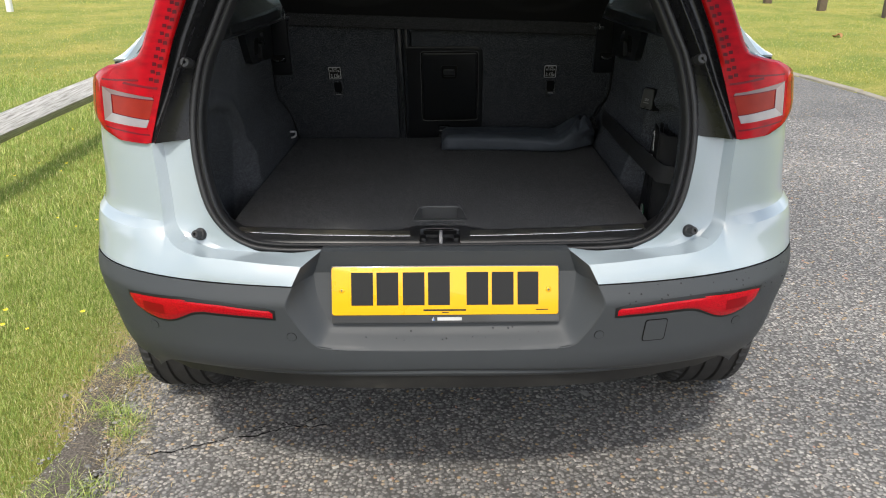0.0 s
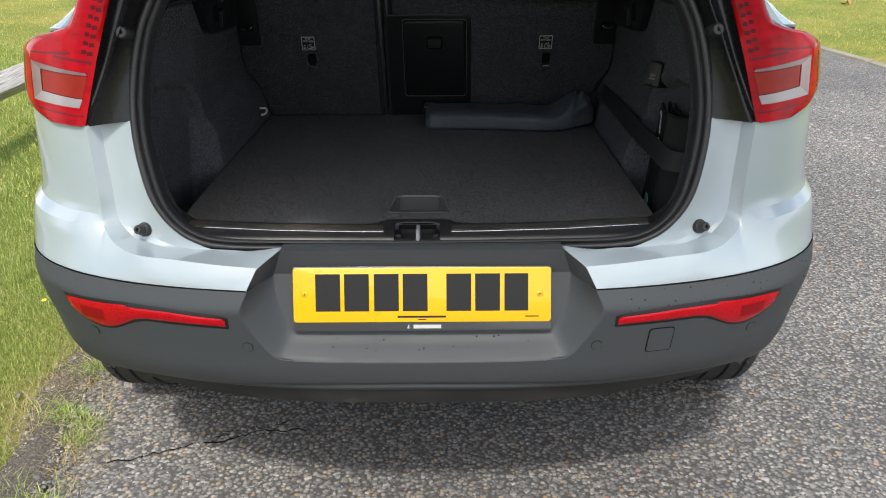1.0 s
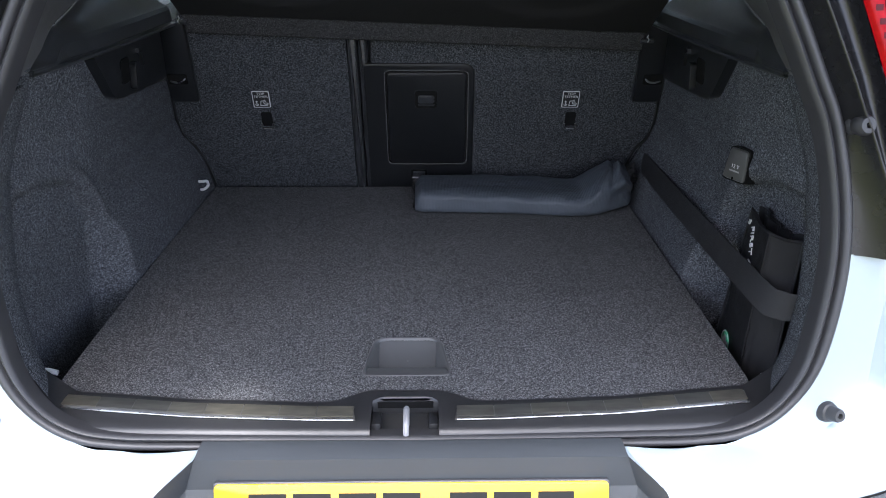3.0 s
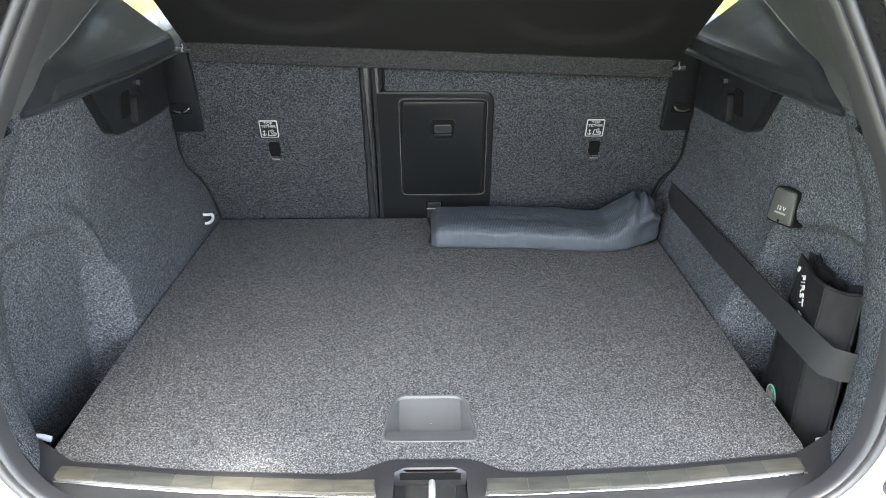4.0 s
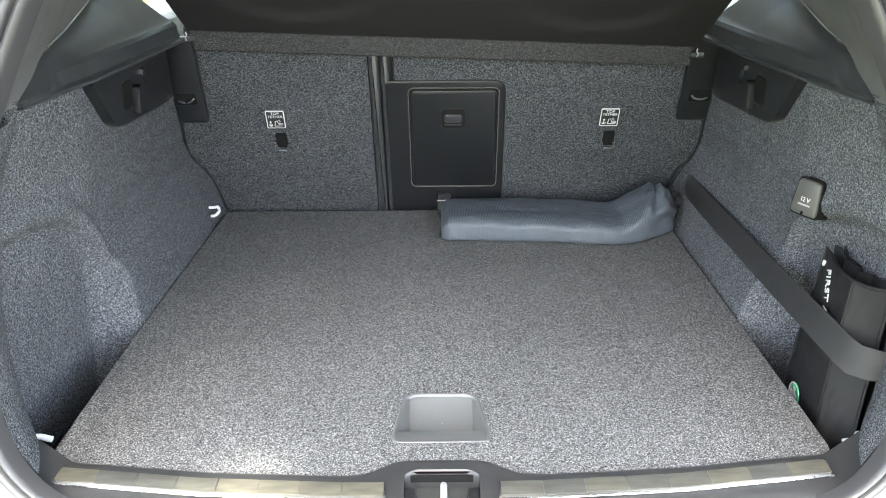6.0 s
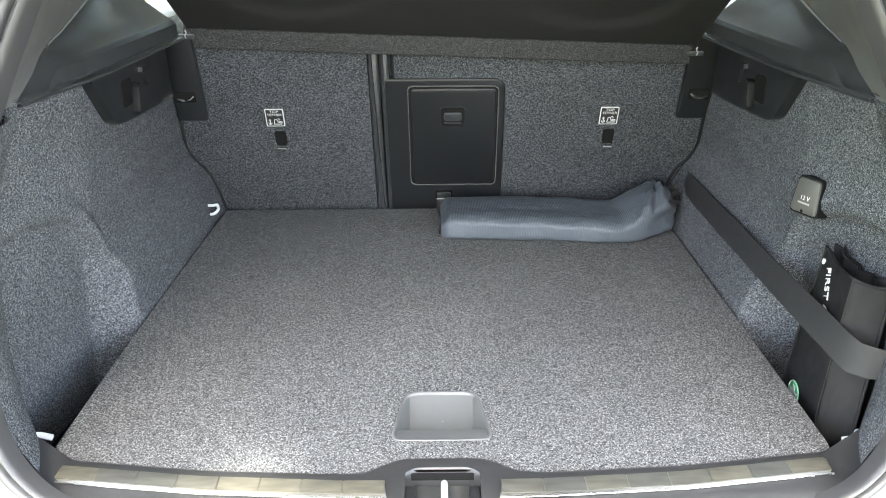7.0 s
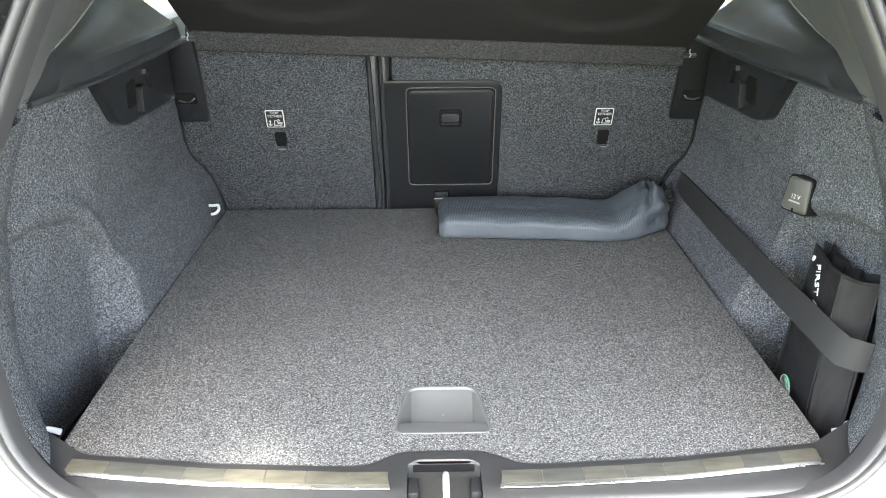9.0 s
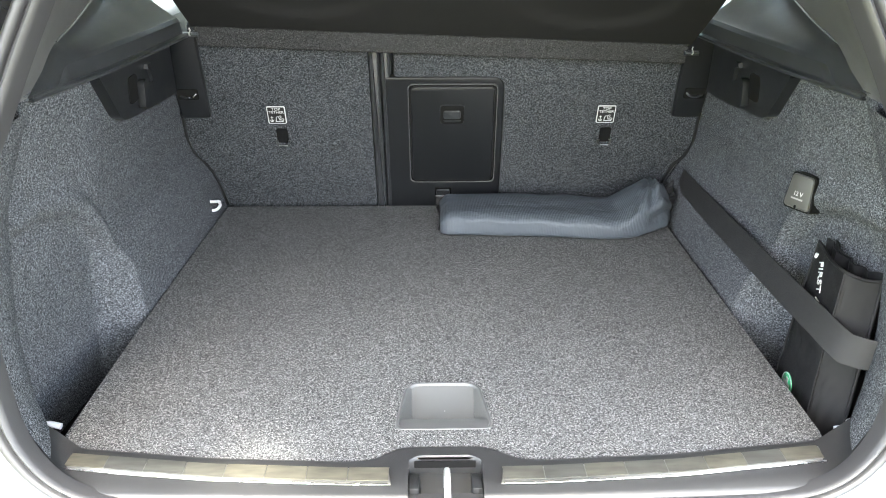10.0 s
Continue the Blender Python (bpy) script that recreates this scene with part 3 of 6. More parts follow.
def flower_heads(n, seed):
    rng = np.random.default_rng(seed)
    x, y = rng.uniform(-7, -1.35, n), 0.4 + 11 * rng.uniform(0, 1, n) ** 1.3
    keep = np.array([noise.noise((a * 0.8, b * 0.8, 9)) for a, b in zip(x, y)]) > -0.1
    x, y = x[keep], y[keep]
    m = len(x)
    z = np.array([ground_height(a, b) for a, b in zip(x, y)]) + rng.uniform(0.03, 0.06, m)
    ring = np.array([(math.cos(k * 1.2566) * 0.5, math.sin(k * 1.2566) * 0.5, 0.12 * (k % 2)) for k in range(5)] + [(0, 0, -0.15)])
    s = rng.uniform(0.012, 0.022, m)
    v = ring[None] * s[:, None, None] + np.stack([x, y, z], 1)[:, None]
    f = np.array([(5, k, (k + 1) % 5) for k in range(5)])[None] + (np.arange(m) * 6)[:, None, None]
    return v.reshape(-1, 3), f.reshape(-1, 3)


tagged(mesh_of("buttercups", *flower_heads(420, 21), PETAL), "scattered small yellow wild flowers in the turf", "flowers", kind="stuff")


def edging():
    """Pale concrete edging, in short lengths, along the far side of the drive."""
    top = thing("edging", "weathered pale concrete edging strip along the drive", "kerb", kind="structure")
    y = 0.6
    while y < 24:
        l = 0.92
        a, b = Vector((EDGE_R(y) + 0.06, y, 0)), Vector((EDGE_R(y + l) + 0.06, y + l, 0))
        m = frame_of(a.lerp(b, 0.5), (b - a).cross(Vector((0, 0, 1))), b - a)
        bm = box(-0.05, -l / 2 + 0.008, -0.05, 0.05, l / 2 - 0.008, 0.016 + random.uniform(-0.008, 0.006), 0.008)
        bm.transform(m)
        part("edging_block", bm, CONCRETE, top)
        y += l
    return top


edging()


def rail_fence():
    """A knee-high timber rail beside the turf, set on its corner over stub posts."""
    top = thing("rail_fence", "low weathered grey timber rail on short posts in the turf", "fence")
    for y in (-1.2, 1.4, 4.9, 8.4):
        x = -2.62 + 0.06 * (y - 3.2) * 0.5
        part("post", box(x - 0.06, y - 0.06, -0.1, x + 0.06, y + 0.06, 0.36, 0.012), TIMBER, top)
    def skin(u, v):
        y = lerp(-1.6, 8.8, u)
        x = -2.62 + 0.03 * (y - 3.2)
        a = math.pi / 2 * 4 * v
        r = 0.085 * (1 + 0.05 * noise.noise((y * 1.5, v * 3, 2)))
        k = 1 / max(abs(math.cos(a)) ** 1.15 + abs(math.sin(a)) ** 1.15, 0.01) ** (1 / 1.15)
        return Vector((x + r * k * math.sin(a) * 1.1, y, 0.405 + r * k * math.cos(a)))
    bm = sheet(skin, 60, 32)
    bmesh.ops.remove_doubles(bm, verts=bm.verts[:], dist=1e-5)
    bmesh.ops.holes_fill(bm, edges=bm.edges[:])
    part("rail", bm, TIMBER, top)
    return top


rail_fence()


def marker_post(x, y, h, w, mat, label, category="post"):
    t = thing("marker_post", label, category, group="posts along the field", m=Matrix.Translation((x, y, 0)))
    bm = box(-w / 2, -w / 2, -0.1, w / 2, w / 2, h, w * 0.12)
    for v in bm.verts:
        if v.co.z > h * 0.6:
            v.co.x += 0.01
    part("stake", bm, mat, t)
    return t


def white_post(x, y):
    t = thing("white_post", "slim white-painted round post standing in the grass", "post", m=Matrix.Translation((x, y, 0)))
    part("shaft", cyl(0.065, 0.06, 1.1, 16, bevel=0.01), WHITEPOST, t)
    return t


white_post(-8.45, 14.9)
DARKPOST = plain("dark_stained_timber", (0.10, 0.075, 0.05), 0.85, mottle=0.35, mscale=20)
for px, py in ((6.62, 15.5), (7.02, 13.9), (7.52, 12.5), (6.2, 17.4)):
    marker_post(px, py, 0.75, 0.14, DARKPOST, "short dark weathered wooden marker post in the grass")

lf = sheet(lambda u, v: Vector((5.55 + 0.16 * (u - 0.5) * (1 - abs(v - 0.5)), 10.0 + 0.12 * (v - 0.5), 0.07 + 0.03 * math.sin(u * 5) * math.cos(v * 4))), 6, 5, thick=0.002)
tagged(part("fallen_leaf", lf, LEAFBROWN), "curled brown fallen leaf lying on the grass", "leaf")

# a lane and a hazy line of trees and hedge close the far side of the field
tagged(part("lane", box(-60, 19.0, -0.02, -8.0, 23.5, 0.045), ASPHALT), "distant grey lane crossing behind the field", "road", kind="structure")

# ---- the car, outside ----
car = thing("car", "pale blue-white compact SUV seen from behind, tailgate open over its boot", "car")


def bulge(x, w=0.9, d=0.55):
    """How far the tail falls away forwards at x, in plan."""
    return d * (1 - max(0.0, 1 - min(1.0, abs(x) / w) ** 3) ** (1 / 3))


def half_width(z):
    return table(z, (0.30, 0.76), (0.36, 0.80), (0.43, 0.83), (0.50, 0.860), (0.60, 0.884), (0.67, 0.900), (0.72, 0.904), (0.80, 0.905), (0.835, 0.903), (0.865, 0.893), (0.92, 0.888), (1.0, 0.888), (1.10, 0.882), (1.16, 0.868))


def tail_y(z):
    """The tail's middle line, from the skirt to the lamps."""
    return table(z, (0.40, 0.01), (0.46, -0.040), (0.50, -0.058), (0.55, -0.064), (0.60, -0.070), (0.705, -0.083), (0.714, -0.0815), (0.75, -0.066), (0.79, -0.050), (0.838, -0.036), (0.845, -0.029), (0.858, -0.006), (0.875, 0.0), (0.92, 0.003), (1.04, 0.018), (1.16, 0.045))


def tail(x, z, out=0.0):
    w = half_width(z)
    return Vector((x, tail_y(z) + bulge(x, w, 0.5) - out, z))


def tail_arc(z, a):
    """The point at the angle a (0 middle, 1 side) of the tail's plan at height z."""
    w, a = half_width(z), a * math.pi / 2
    return Vector((w * math.sin(a) ** (2 / 3), tail_y(z) + 0.5 * (1 - math.cos(a) ** (2 / 3)), z))


def arc_of(x, z):
    return math.asin(min(1.0, abs(x) / half_width(z)) ** 1.5) / (math.pi / 2)


def lip(a):
    """The bumper's lower edge: level behind, curling forwards and down to the wheel."""
    x = 0.80 * math.sin(a * math.pi / 2) ** (2 / 3)
    k = x / 0.80
    return Vector((x, -0.048 + 0.35 * k ** 2.6, 0.514 - 0.135 * x * x - 0.075 * k ** 10))


# lower bumper below the plate recess, full width
RECESS_Z = 0.596


def skin_low(a, v):
    """From the lip up to the level of the recess, upright where it meets the tail above."""
    p, r = lip(a), tail_arc(RECESS_Z - 0.004, a)
    c = Vector((lerp(r.x, p.x, 0.30), r.y + 0.004, lerp(r.z, p.z, 0.72)))
    q = p.lerp(c, v).lerp(c.lerp(r, v), v)
    q.y -= 0.003
    q.y += 0.005 * math.exp(-((v - 0.30) / 0.07) ** 2)
    return q


def lower_bumper(u, v):
    s = u * 2 - 1
    p = skin_low(abs(s) * arc_of(0.26, 0.59), v)
    p.x *= math.copysign(1, s)
    return p


bump_low = sheet(lower_bumper, 40, 16)

# the plate recess: a tub with sloping sides sunk into the bumper
TUB_OUT = [(0.000, 0.590), (0.16, 0.591), (0.26, 0.594), (0.297, 0.602), (0.325, 0.638), (0.352, 0.685), (0.358, 0.712), (0.342, 0.748)]
TUB_IN = [(0.000, 0.630), (0.15, 0.631), (0.245, 0.634), (0.268, 0.643), (0.281, 0.668), (0.295, 0.700), (0.300, 0.725), (0.303, 0.756)]


def plate_y(z):
    return (z - 0.769) * 0.327 + 0.006


def tub():
    """Rows from the rim over the sloping side to the tub's floor, on both sides of the middle."""
    out_pts = curve([(x, 0, z) for x, z in TUB_OUT], 4)
    in_pts = curve([(x, 0, z) for x, z in TUB_IN], 4)
    rim = [tail(p.x, p.z, 0.004) for p in out_pts]
    base = [Vector((p.x, plate_y(p.z) + 0.012, p.z)) for p in in_pts]
    rows = []
    for t, e in ((0, 0), (0.06, 0.02), (0.25, 0.2), (0.6, 0.62), (0.9, 0.95), (1, 1)):
        row = []
        for a, b in zip(rim, base):
            q = a.lerp(b, t)
            q.y = lerp(a.y, b.y, e)
            row.append(q)
        rows.append(row)
    half = loft(rows)
    floor_rows = [[Vector((p.x * k, p.y, p.z)) for p in base] for k in (1, 0.5, 0)]
    return join(half, mirrored(half.copy()), loft(floor_rows), mirrored(loft(floor_rows)))


# above the tub the grey panel runs up to the lip of the opening
def upper_panel(u, v):
    w = lerp(0.303, 0.283, min(1, v / 0.7))
    if v < 0.7:
        z = lerp(0.752, 0.806, v / 0.7)
        y = lerp(plate_y(0.752) + 0.012, 0.004, v / 0.7)
    else:
        z = lerp(0.806, 0.800, (v - 0.7) / 0.3) + 0.003 * math.sin(math.pi * (v - 0.7) / 0.3)
        y = lerp(0.004, 0.060, (v - 0.7) / 0.3)
    return Vector((w * (u * 2 - 1), y, z))


def upper_cheek(u, v):
    """Closes the side of the grey panel against the white tip."""
    z = lerp(0.748, 0.806, v)
    a = Vector((table(z, (0.748, 0.343), (0.786, 0.3235), (0.806, 0.286)), table(z, (0.748, tail(0.342, 0.748).y - 0.003), (0.786, -0.0385), (0.806, 0.001)), z))
    b = Vector((lerp(0.303, 0.283, v), lerp(plate_y(0.756) + 0.012, 0.004, v), z))
    p = a.lerp(b, u)
    return p


TUB_SIDE = curve([(x, 0, z) for x, z in TUB_OUT[2:]], 4)


def tub_x(z):
    for a, b in zip(TUB_SIDE, TUB_SIDE[1:]):
        if a.z <= z <= b.z:
            return lerp(a.x, b.x, (z - a.z) / max(b.z - a.z, 1e-6))
    return 0.342 if z > 0.7 else 0.26


def seam_z(u):
    """Where the grey bumper meets the white above it, from the tip to the side."""
    return table(u, (0, 0.747), (0.4, 0.749), (1, 0.752))


def side_bumper(u, v):
    a0 = arc_of(0.26, 0.59)
    if v <= 0.5:
        return skin_low(lerp(a0, 1.0, u), v * 2)
    z = lerp(RECESS_Z - 0.004, seam_z(u), v * 2 - 1)
    a = lerp(arc_of(tub_x(z), z) if v > 0.53 else a0, 1.0, u)
    p = tail_arc(z, a)
    p.y -= 0.003
    return p


bump_side = sheet(side_bumper, 60, 52)
cheek = sheet(upper_cheek, 4, 8)
bumper = part("bumper", join(bump_low, bump_side, mirrored(bump_side.copy()), tub(), sheet(upper_panel, 12, 10), cheek, mirrored(cheek.copy())), BUMPER, car, "dark grey grained plastic bumper, wet specks", sharp=26)


def skirt(u, v):
    s = u * 2 - 1
    p = lip(abs(s) ** 0.9 * 0.80)
    p.z += 0.006 - table(abs(s), (0, 0.046), (0.7, 0.044), (1, 0.006)) * v
    p.y += 0.006 + 0.012 * v
    p.x *= math.copysign(1, s) * (0.992 - 0.008 * v)
    return p


part("skirt", sheet(skirt, 64, 5, thick=0.006), SKIRT, bumper, "dusty black underside skirt")
under = box(-0.62, 0.45, 0.40, 0.62, 3.9, 0.50, 0.02)
part("underbody", under, DARK, car)
part("exhaust_tip", tube([(0.01, -0.018, 0.478), (0.065, -0.018, 0.478)], 0.011, 10, 0.8), SKIRT, bumper, "small tow-eye stub under the skirt")


# shut line between bumper and paint
both("seam_gap", tube([tail(lerp(0.343, 0.86, k / 40), seam_z(k / 40) + 0.0005, 0.0025) for k in range(41)], 0.0016, 6), DARK, car)

# ---- white tail corners ----
CREASE = curve([(0.322, -0.036, 0.786), (0.40, -0.030, 0.791), (0.49, -0.016, 0.797), (0.565, 0.000, 0.800), (0.608, 0.022, 0.807), (0.638, 0.048, 0.821), (0.655, 0.072, 0.842), (0.658, 0.084, 0.900), (0.664, 0.096, 0.970), (0.671, 0.108, 1.036)], 6)
OPENING = [(0, 0.786), (0.30, 0.788), (0.40, 0.791), (0.46, 0.802), (0.51, 0.832), (0.55, 0.885), (0.572, 0.96), (0.582, 1.04), (0.578, 1.12), (0.560, 1.21), (0.535, 1.27), (0.502, 1.345), (0.455, 1.44), (0.40, 1.53), (0.30, 1.565), (0, 1.58)]


def open_y(z):
    return 0.053 + 0.27 * (z - 0.79)


def mouth(z):
    """Half the opening's width at a height, outside the seal."""
    pts = OPENING[3:14]
    return table(z, *[(b, a) for a, b in pts])


def tail_corner():
    """The white skin from the bumper seam up to the crease and the lamp, round to the wheel arch."""
    n = len(CREASE)
    kink = 37
    rows = []
    for i, c in enumerate(CREASE[:kink]):
        u = 0.53 * i / (kink - 1)
        z = table(i / (kink - 1), (0, 0.747), (1, 0.750))
        x = lerp(0.342, 0.668, i / (kink - 1))
        b = tail(x, z - 0.012 * min(1, i / 6), -0.003 * min(1, i / 6))
        row = []
        for k in range(9):
            t = k / 8
            q = b.lerp(c, t)
            q.y -= 0.006 * math.sin(math.pi * t) * min(1, i / 8)
            row.append(q)
        rows.append(row)
    low = loft(rows, flip=True)
    top = CREASE[kink - 1:]

    def edge_point(k):
        """Rows 0 to 8 climb the last strip, the later ones the crease itself."""
        return rows[-1][k] if k <= 8 else top[k - 8]

    count = 8 + len(top) - 1

    def block_row(u):
        zt = table(u, (0, 1.036), (0.35, 1.044), (0.6, 1.056), (0.75, 1.10), (0.82, 1.146), (1, 1.146))
        zb = table(u, (0, 0.750), (1, 0.752)) - 0.014
        row = []
        for k in range(count + 1):
            e = edge_point(k)
            if u == 0:
                row.append(e.copy())
                continue
            z = lerp(zb, top[0].z, k / 8) if k <= 8 else lerp(top[0].z, zt, (e.z - top[0].z) / (top[-1].z - top[0].z))
            p = tail_arc(z, lerp(arc_of(e.x, z), 1.0, u))
            m = max(0, 1 - u / 0.16) ** 1.5
            p.y += m * (e.y - tail_arc(e.z, arc_of(e.x, e.z)).y)
            row.append(p)
        return row

    blk = loft([block_row((i / 36) ** 1.25) for i in range(37)])
    side = sheet(lambda u, v: Vector((half_width(lerp(0.738, 1.146, v)), lerp(tail_arc(lerp(0.738, 1.146, v), 1).y, 0.46, u), lerp(0.738, 1.146, v))), 2, 16)
    # the shut face between the crease and the seal
    inner = curve([(0.283, 0.030, 0.803), (0.35, 0.040, 0.791), (0.43, 0.050, 0.790), (0.490, 0.060, 0.817), (0.532, 0.072, 0.862), (0.560, 0.090, 0.925), (0.575, 0.108, 0.99), (0.581, 0.122, 1.042)], 7)
    face = []
    for t, e in ((0, 0), (0.10, 0.38), (0.22, 0.72), (0.30, 0.86), (0.5, 0.92), (0.75, 0.97), (1, 1)):
        row = []
        for i, a in enumerate(CREASE):
            b = at_index(inner, i / (len(CREASE) - 1))
            q = a.lerp(b, t)
            w = min(1, i / 10)
            q.y = lerp(a.y, b.y, lerp(t, e, w)) + w * table(t, (0, 0), (0.22, 0.012), (0.5, 0.010), (1, 0))
            q.z = lerp(a.z, b.z, t) - 0.004 * math.sin(math.pi * min(1, t * 1.5)) * (w if i < 28 else 0)
            row.append(q)
        face.append(row)
    shut = loft(face)
    tip = bmesh.new()
    for tri in (((0.283, 0.002, 0.808), (0.322, -0.036, 0.786), (0.283, 0.030, 0.803)),):
        tip.faces.new([tip.verts.new(Vector(q)) for q in tri])
    bm = join(low, blk, side, shut, tip)
    bmesh.ops.remove_doubles(bm, verts=bm.verts[:], dist=0.0006)
    bmesh.ops.recalc_face_normals(bm, faces=bm.faces[:])
    return bm


corners = both("rear_wing", tail_corner(), PAINT, car, "pale blue-white metallic paint", 16)
for c in corners:
    c.data.update()


# ---- tail lamps ----
LAMP_IN = [(1.037, 0.671), (1.09, 0.658), (1.158, 0.641), (1.264, 0.610), (1.338, 0.581), (1.45, 0.537), (1.62, 0.47)]
LAMP_OUT = [(1.037, 0.768), (1.050, 0.820), (1.070, 0.850), (1.092, 0.862), (1.140, 0.866), (1.160, 0.860), (1.175, 0.836), (1.192, 0.800), (1.205, 0.748), (1.218, 0.708), (1.242, 0.693), (1.288, 0.677), (1.33, 0.661), (1.45, 0.618), (1.62, 0.555)]


def lamp_y(x, z):
    xi = table(z, *LAMP_IN)
    return 0.108 + 0.27 * (z - 1.037) + bulge(x, 0.925) - bulge(xi, 0.925)


def lamp_skin(out):
    def fn(u, v):
        z = lerp(1.037, 1.23, v / 0.6) if v < 0.6 else lerp(1.23, 1.62, (v - 0.6) / 0.4)
        a, b = table(z, *LAMP_IN), table(z, *LAMP_OUT)
        x = lerp(a, b, u)
        r = 0.012 * (1 - (2 * u - 1) ** 6)
        return Vector((x, lamp_y(x, z) - out - r, z))
    return fn


def lamp_patch(corners, out):
    """A four-cornered plate on the lamp's skin, in (x, z)."""
    p = [Vector(c) for c in corners]
    def fn(u, v):
        q = p[0].lerp(p[1], u).lerp(p[3].lerp(p[2], u), v)
        a, b = table(q.y, *LAMP_IN), table(q.y, *LAMP_OUT)
        swell = 0.012 * (1 - min(1, abs(2 * (q.x - a) / (b - a) - 1)) ** 6)
        return Vector((q.x, lamp_y(q.x, q.y) - swell - out, q.y))
    bm = sheet(fn, 12, 6)
    bm.normal_update()
    bmesh.ops.solidify(bm, geom=bm.faces[:], thickness=0.004)
    bmesh.ops.recalc_face_normals(bm, faces=bm.faces[:])
    return bm


PINKGUIDE = plain("pink_lamp_guide", (0.17, 0.120, 0.112), 0.15, coat=0.4, mottle=0.2, mscale=25)
PALEGUIDE = plain("pale_lamp_guide", (0.21, 0.190, 0.186), 0.15, coat=0.6, mottle=0.2, mscale=25)


def tail_lamp(flip):
    side = mirrored if flip else (lambda b: b)
    bm = sheet(lamp_skin(0.0), 18, 60, thick=0.02)
    bmesh.ops.recalc_face_normals(bm, faces=bm.faces[:])
    lens = part("tail_lamp", side(bm), REDLENS, car, "glossy red tail lamp that climbs the rear pillar")
    A, B, C, D = (0.680, 1.070), (0.804, 1.073), (0.814, 1.147), (0.664, 1.136)
    a, b, c, d = (0.672, 1.088), (0.776, 1.094), (0.781, 1.134), (0.660, 1.131)
    part("light_guide", side(lamp_patch((A, B, b, a), 0.0012)), PALEGUIDE, lens, "bright lower wall of the lamp bowl")
    part("light_guide", side(lamp_patch((b, B, C, c), 0.0012)), PINKGUIDE, lens, "frosted side wall of the lamp bowl")
    part("light_guide", side(lamp_patch((d, c, C, D), 0.0012)), FROST, lens, "frosted upper wall of the lamp bowl")
    part("bowl_edge", side(join(lamp_patch(((0.678, 1.067), (0.808, 1.070), (0.806, 1.0735), (0.678, 1.0705)), 0.0022), lamp_patch(((0.805, 1.071), (0.809, 1.071), (0.819, 1.150), (0.815, 1.149)), 0.0022), lamp_patch(((0.662, 1.1365), (0.816, 1.1475), (0.818, 1.151), (0.660, 1.139)), 0.0022))), REDLENS, lens)
    part("reflector", side(lamp_patch(((0.6725, 1.0885), (0.7755, 1.0945), (0.7805, 1.1335), (0.6605, 1.1305)), 0.0006)), EMBER, lens, "orange-red block inside the lamp")
    # dark moulded steps over the bowl and round its lower lip
    for q in (((0.652, 1.1535), (0.745, 1.160), (0.742, 1.1645), (0.650, 1.1580)), ((0.700, 1.1690), (0.815, 1.1610), (0.812, 1.1645), (0.699, 1.1730)), ((0.672, 1.0530), (0.800, 1.0590), (0.803, 1.0620), (0.673, 1.0565)), ((0.838, 1.080), (0.842, 1.080), (0.848, 1.148), (0.844, 1.150))):
        part("lens_step", side(lamp_patch(q, 0.0006)), STEPRED, lens)
    # upright bar of LED cells
    for k in range(13):
        z = 1.168 + k * 0.0165
        a, b = table(z, *LAMP_IN), table(z, *LAMP_OUT)
        w = min(0.0105, (b - a) * 0.13)
        for x0, lift in ((a + 0.009, 0.0), (a + 0.009 + w * 1.25, 0.0035)):
            q = [(x0, z + lift), (x0 + w, z + lift), (x0 + w, z + lift + 0.0075), (x0, z + lift + 0.0075)]
            part("led_cell", side(lamp_patch(q, 0.0005)), REDDARK, lens)
    # dark outline round the inner block
    for q in (((0.672, 1.0870), (0.777, 1.0930), (0.777, 1.0950), (0.672, 1.0890)), ((0.7745, 1.094), (0.7770, 1.094), (0.7820, 1.134), (0.7795, 1.134)), ((0.660, 1.1295), (0.782, 1.1325), (0.782, 1.1345), (0.660, 1.1315))):
        part("block_edge", side(lamp_patch(q, 0.0018)), STEPRED, lens)
    return lens


tail_lamp(False), tail_lamp(True)


# ---- pillar panel between lamp and seal ----
def pillar(u, v):
    z = lerp(1.040, 1.60, v)
    a = Vector((table(z, *LAMP_IN), 0.112 + 0.27 * (z - 1.037), z))
    s = Vector((mouth(z), open_y(z) + 0.006, z))
    r = a.lerp(s, table(z, (1.04, 0.16), (1.13, 0.40), (1.23, 0.62), (1.6, 0.72)))
    r.y = lerp(0.088, 0.245, (z - 1.04) / 0.56)
    if u < 0.5:
        k = u * 2
        p = a.lerp(r, k)
        p.y = lerp(a.y, r.y, k) + 0.030 * math.sin(math.pi * k) ** 0.7 * table(z, (1.04, 0.1), (1.15, 1), (2, 1))
        return p
    k = u * 2 - 1
    p = r.lerp(s, k)
    p.y += 0.006 * math.sin(math.pi * k)
    return p


both("pillar_panel", sheet(pillar, 20, 40, flip=True), GLOSS, car, "black inner pillar face with water specks")


# ---- rubber seal round the opening ----
SEAL_W = 0.68


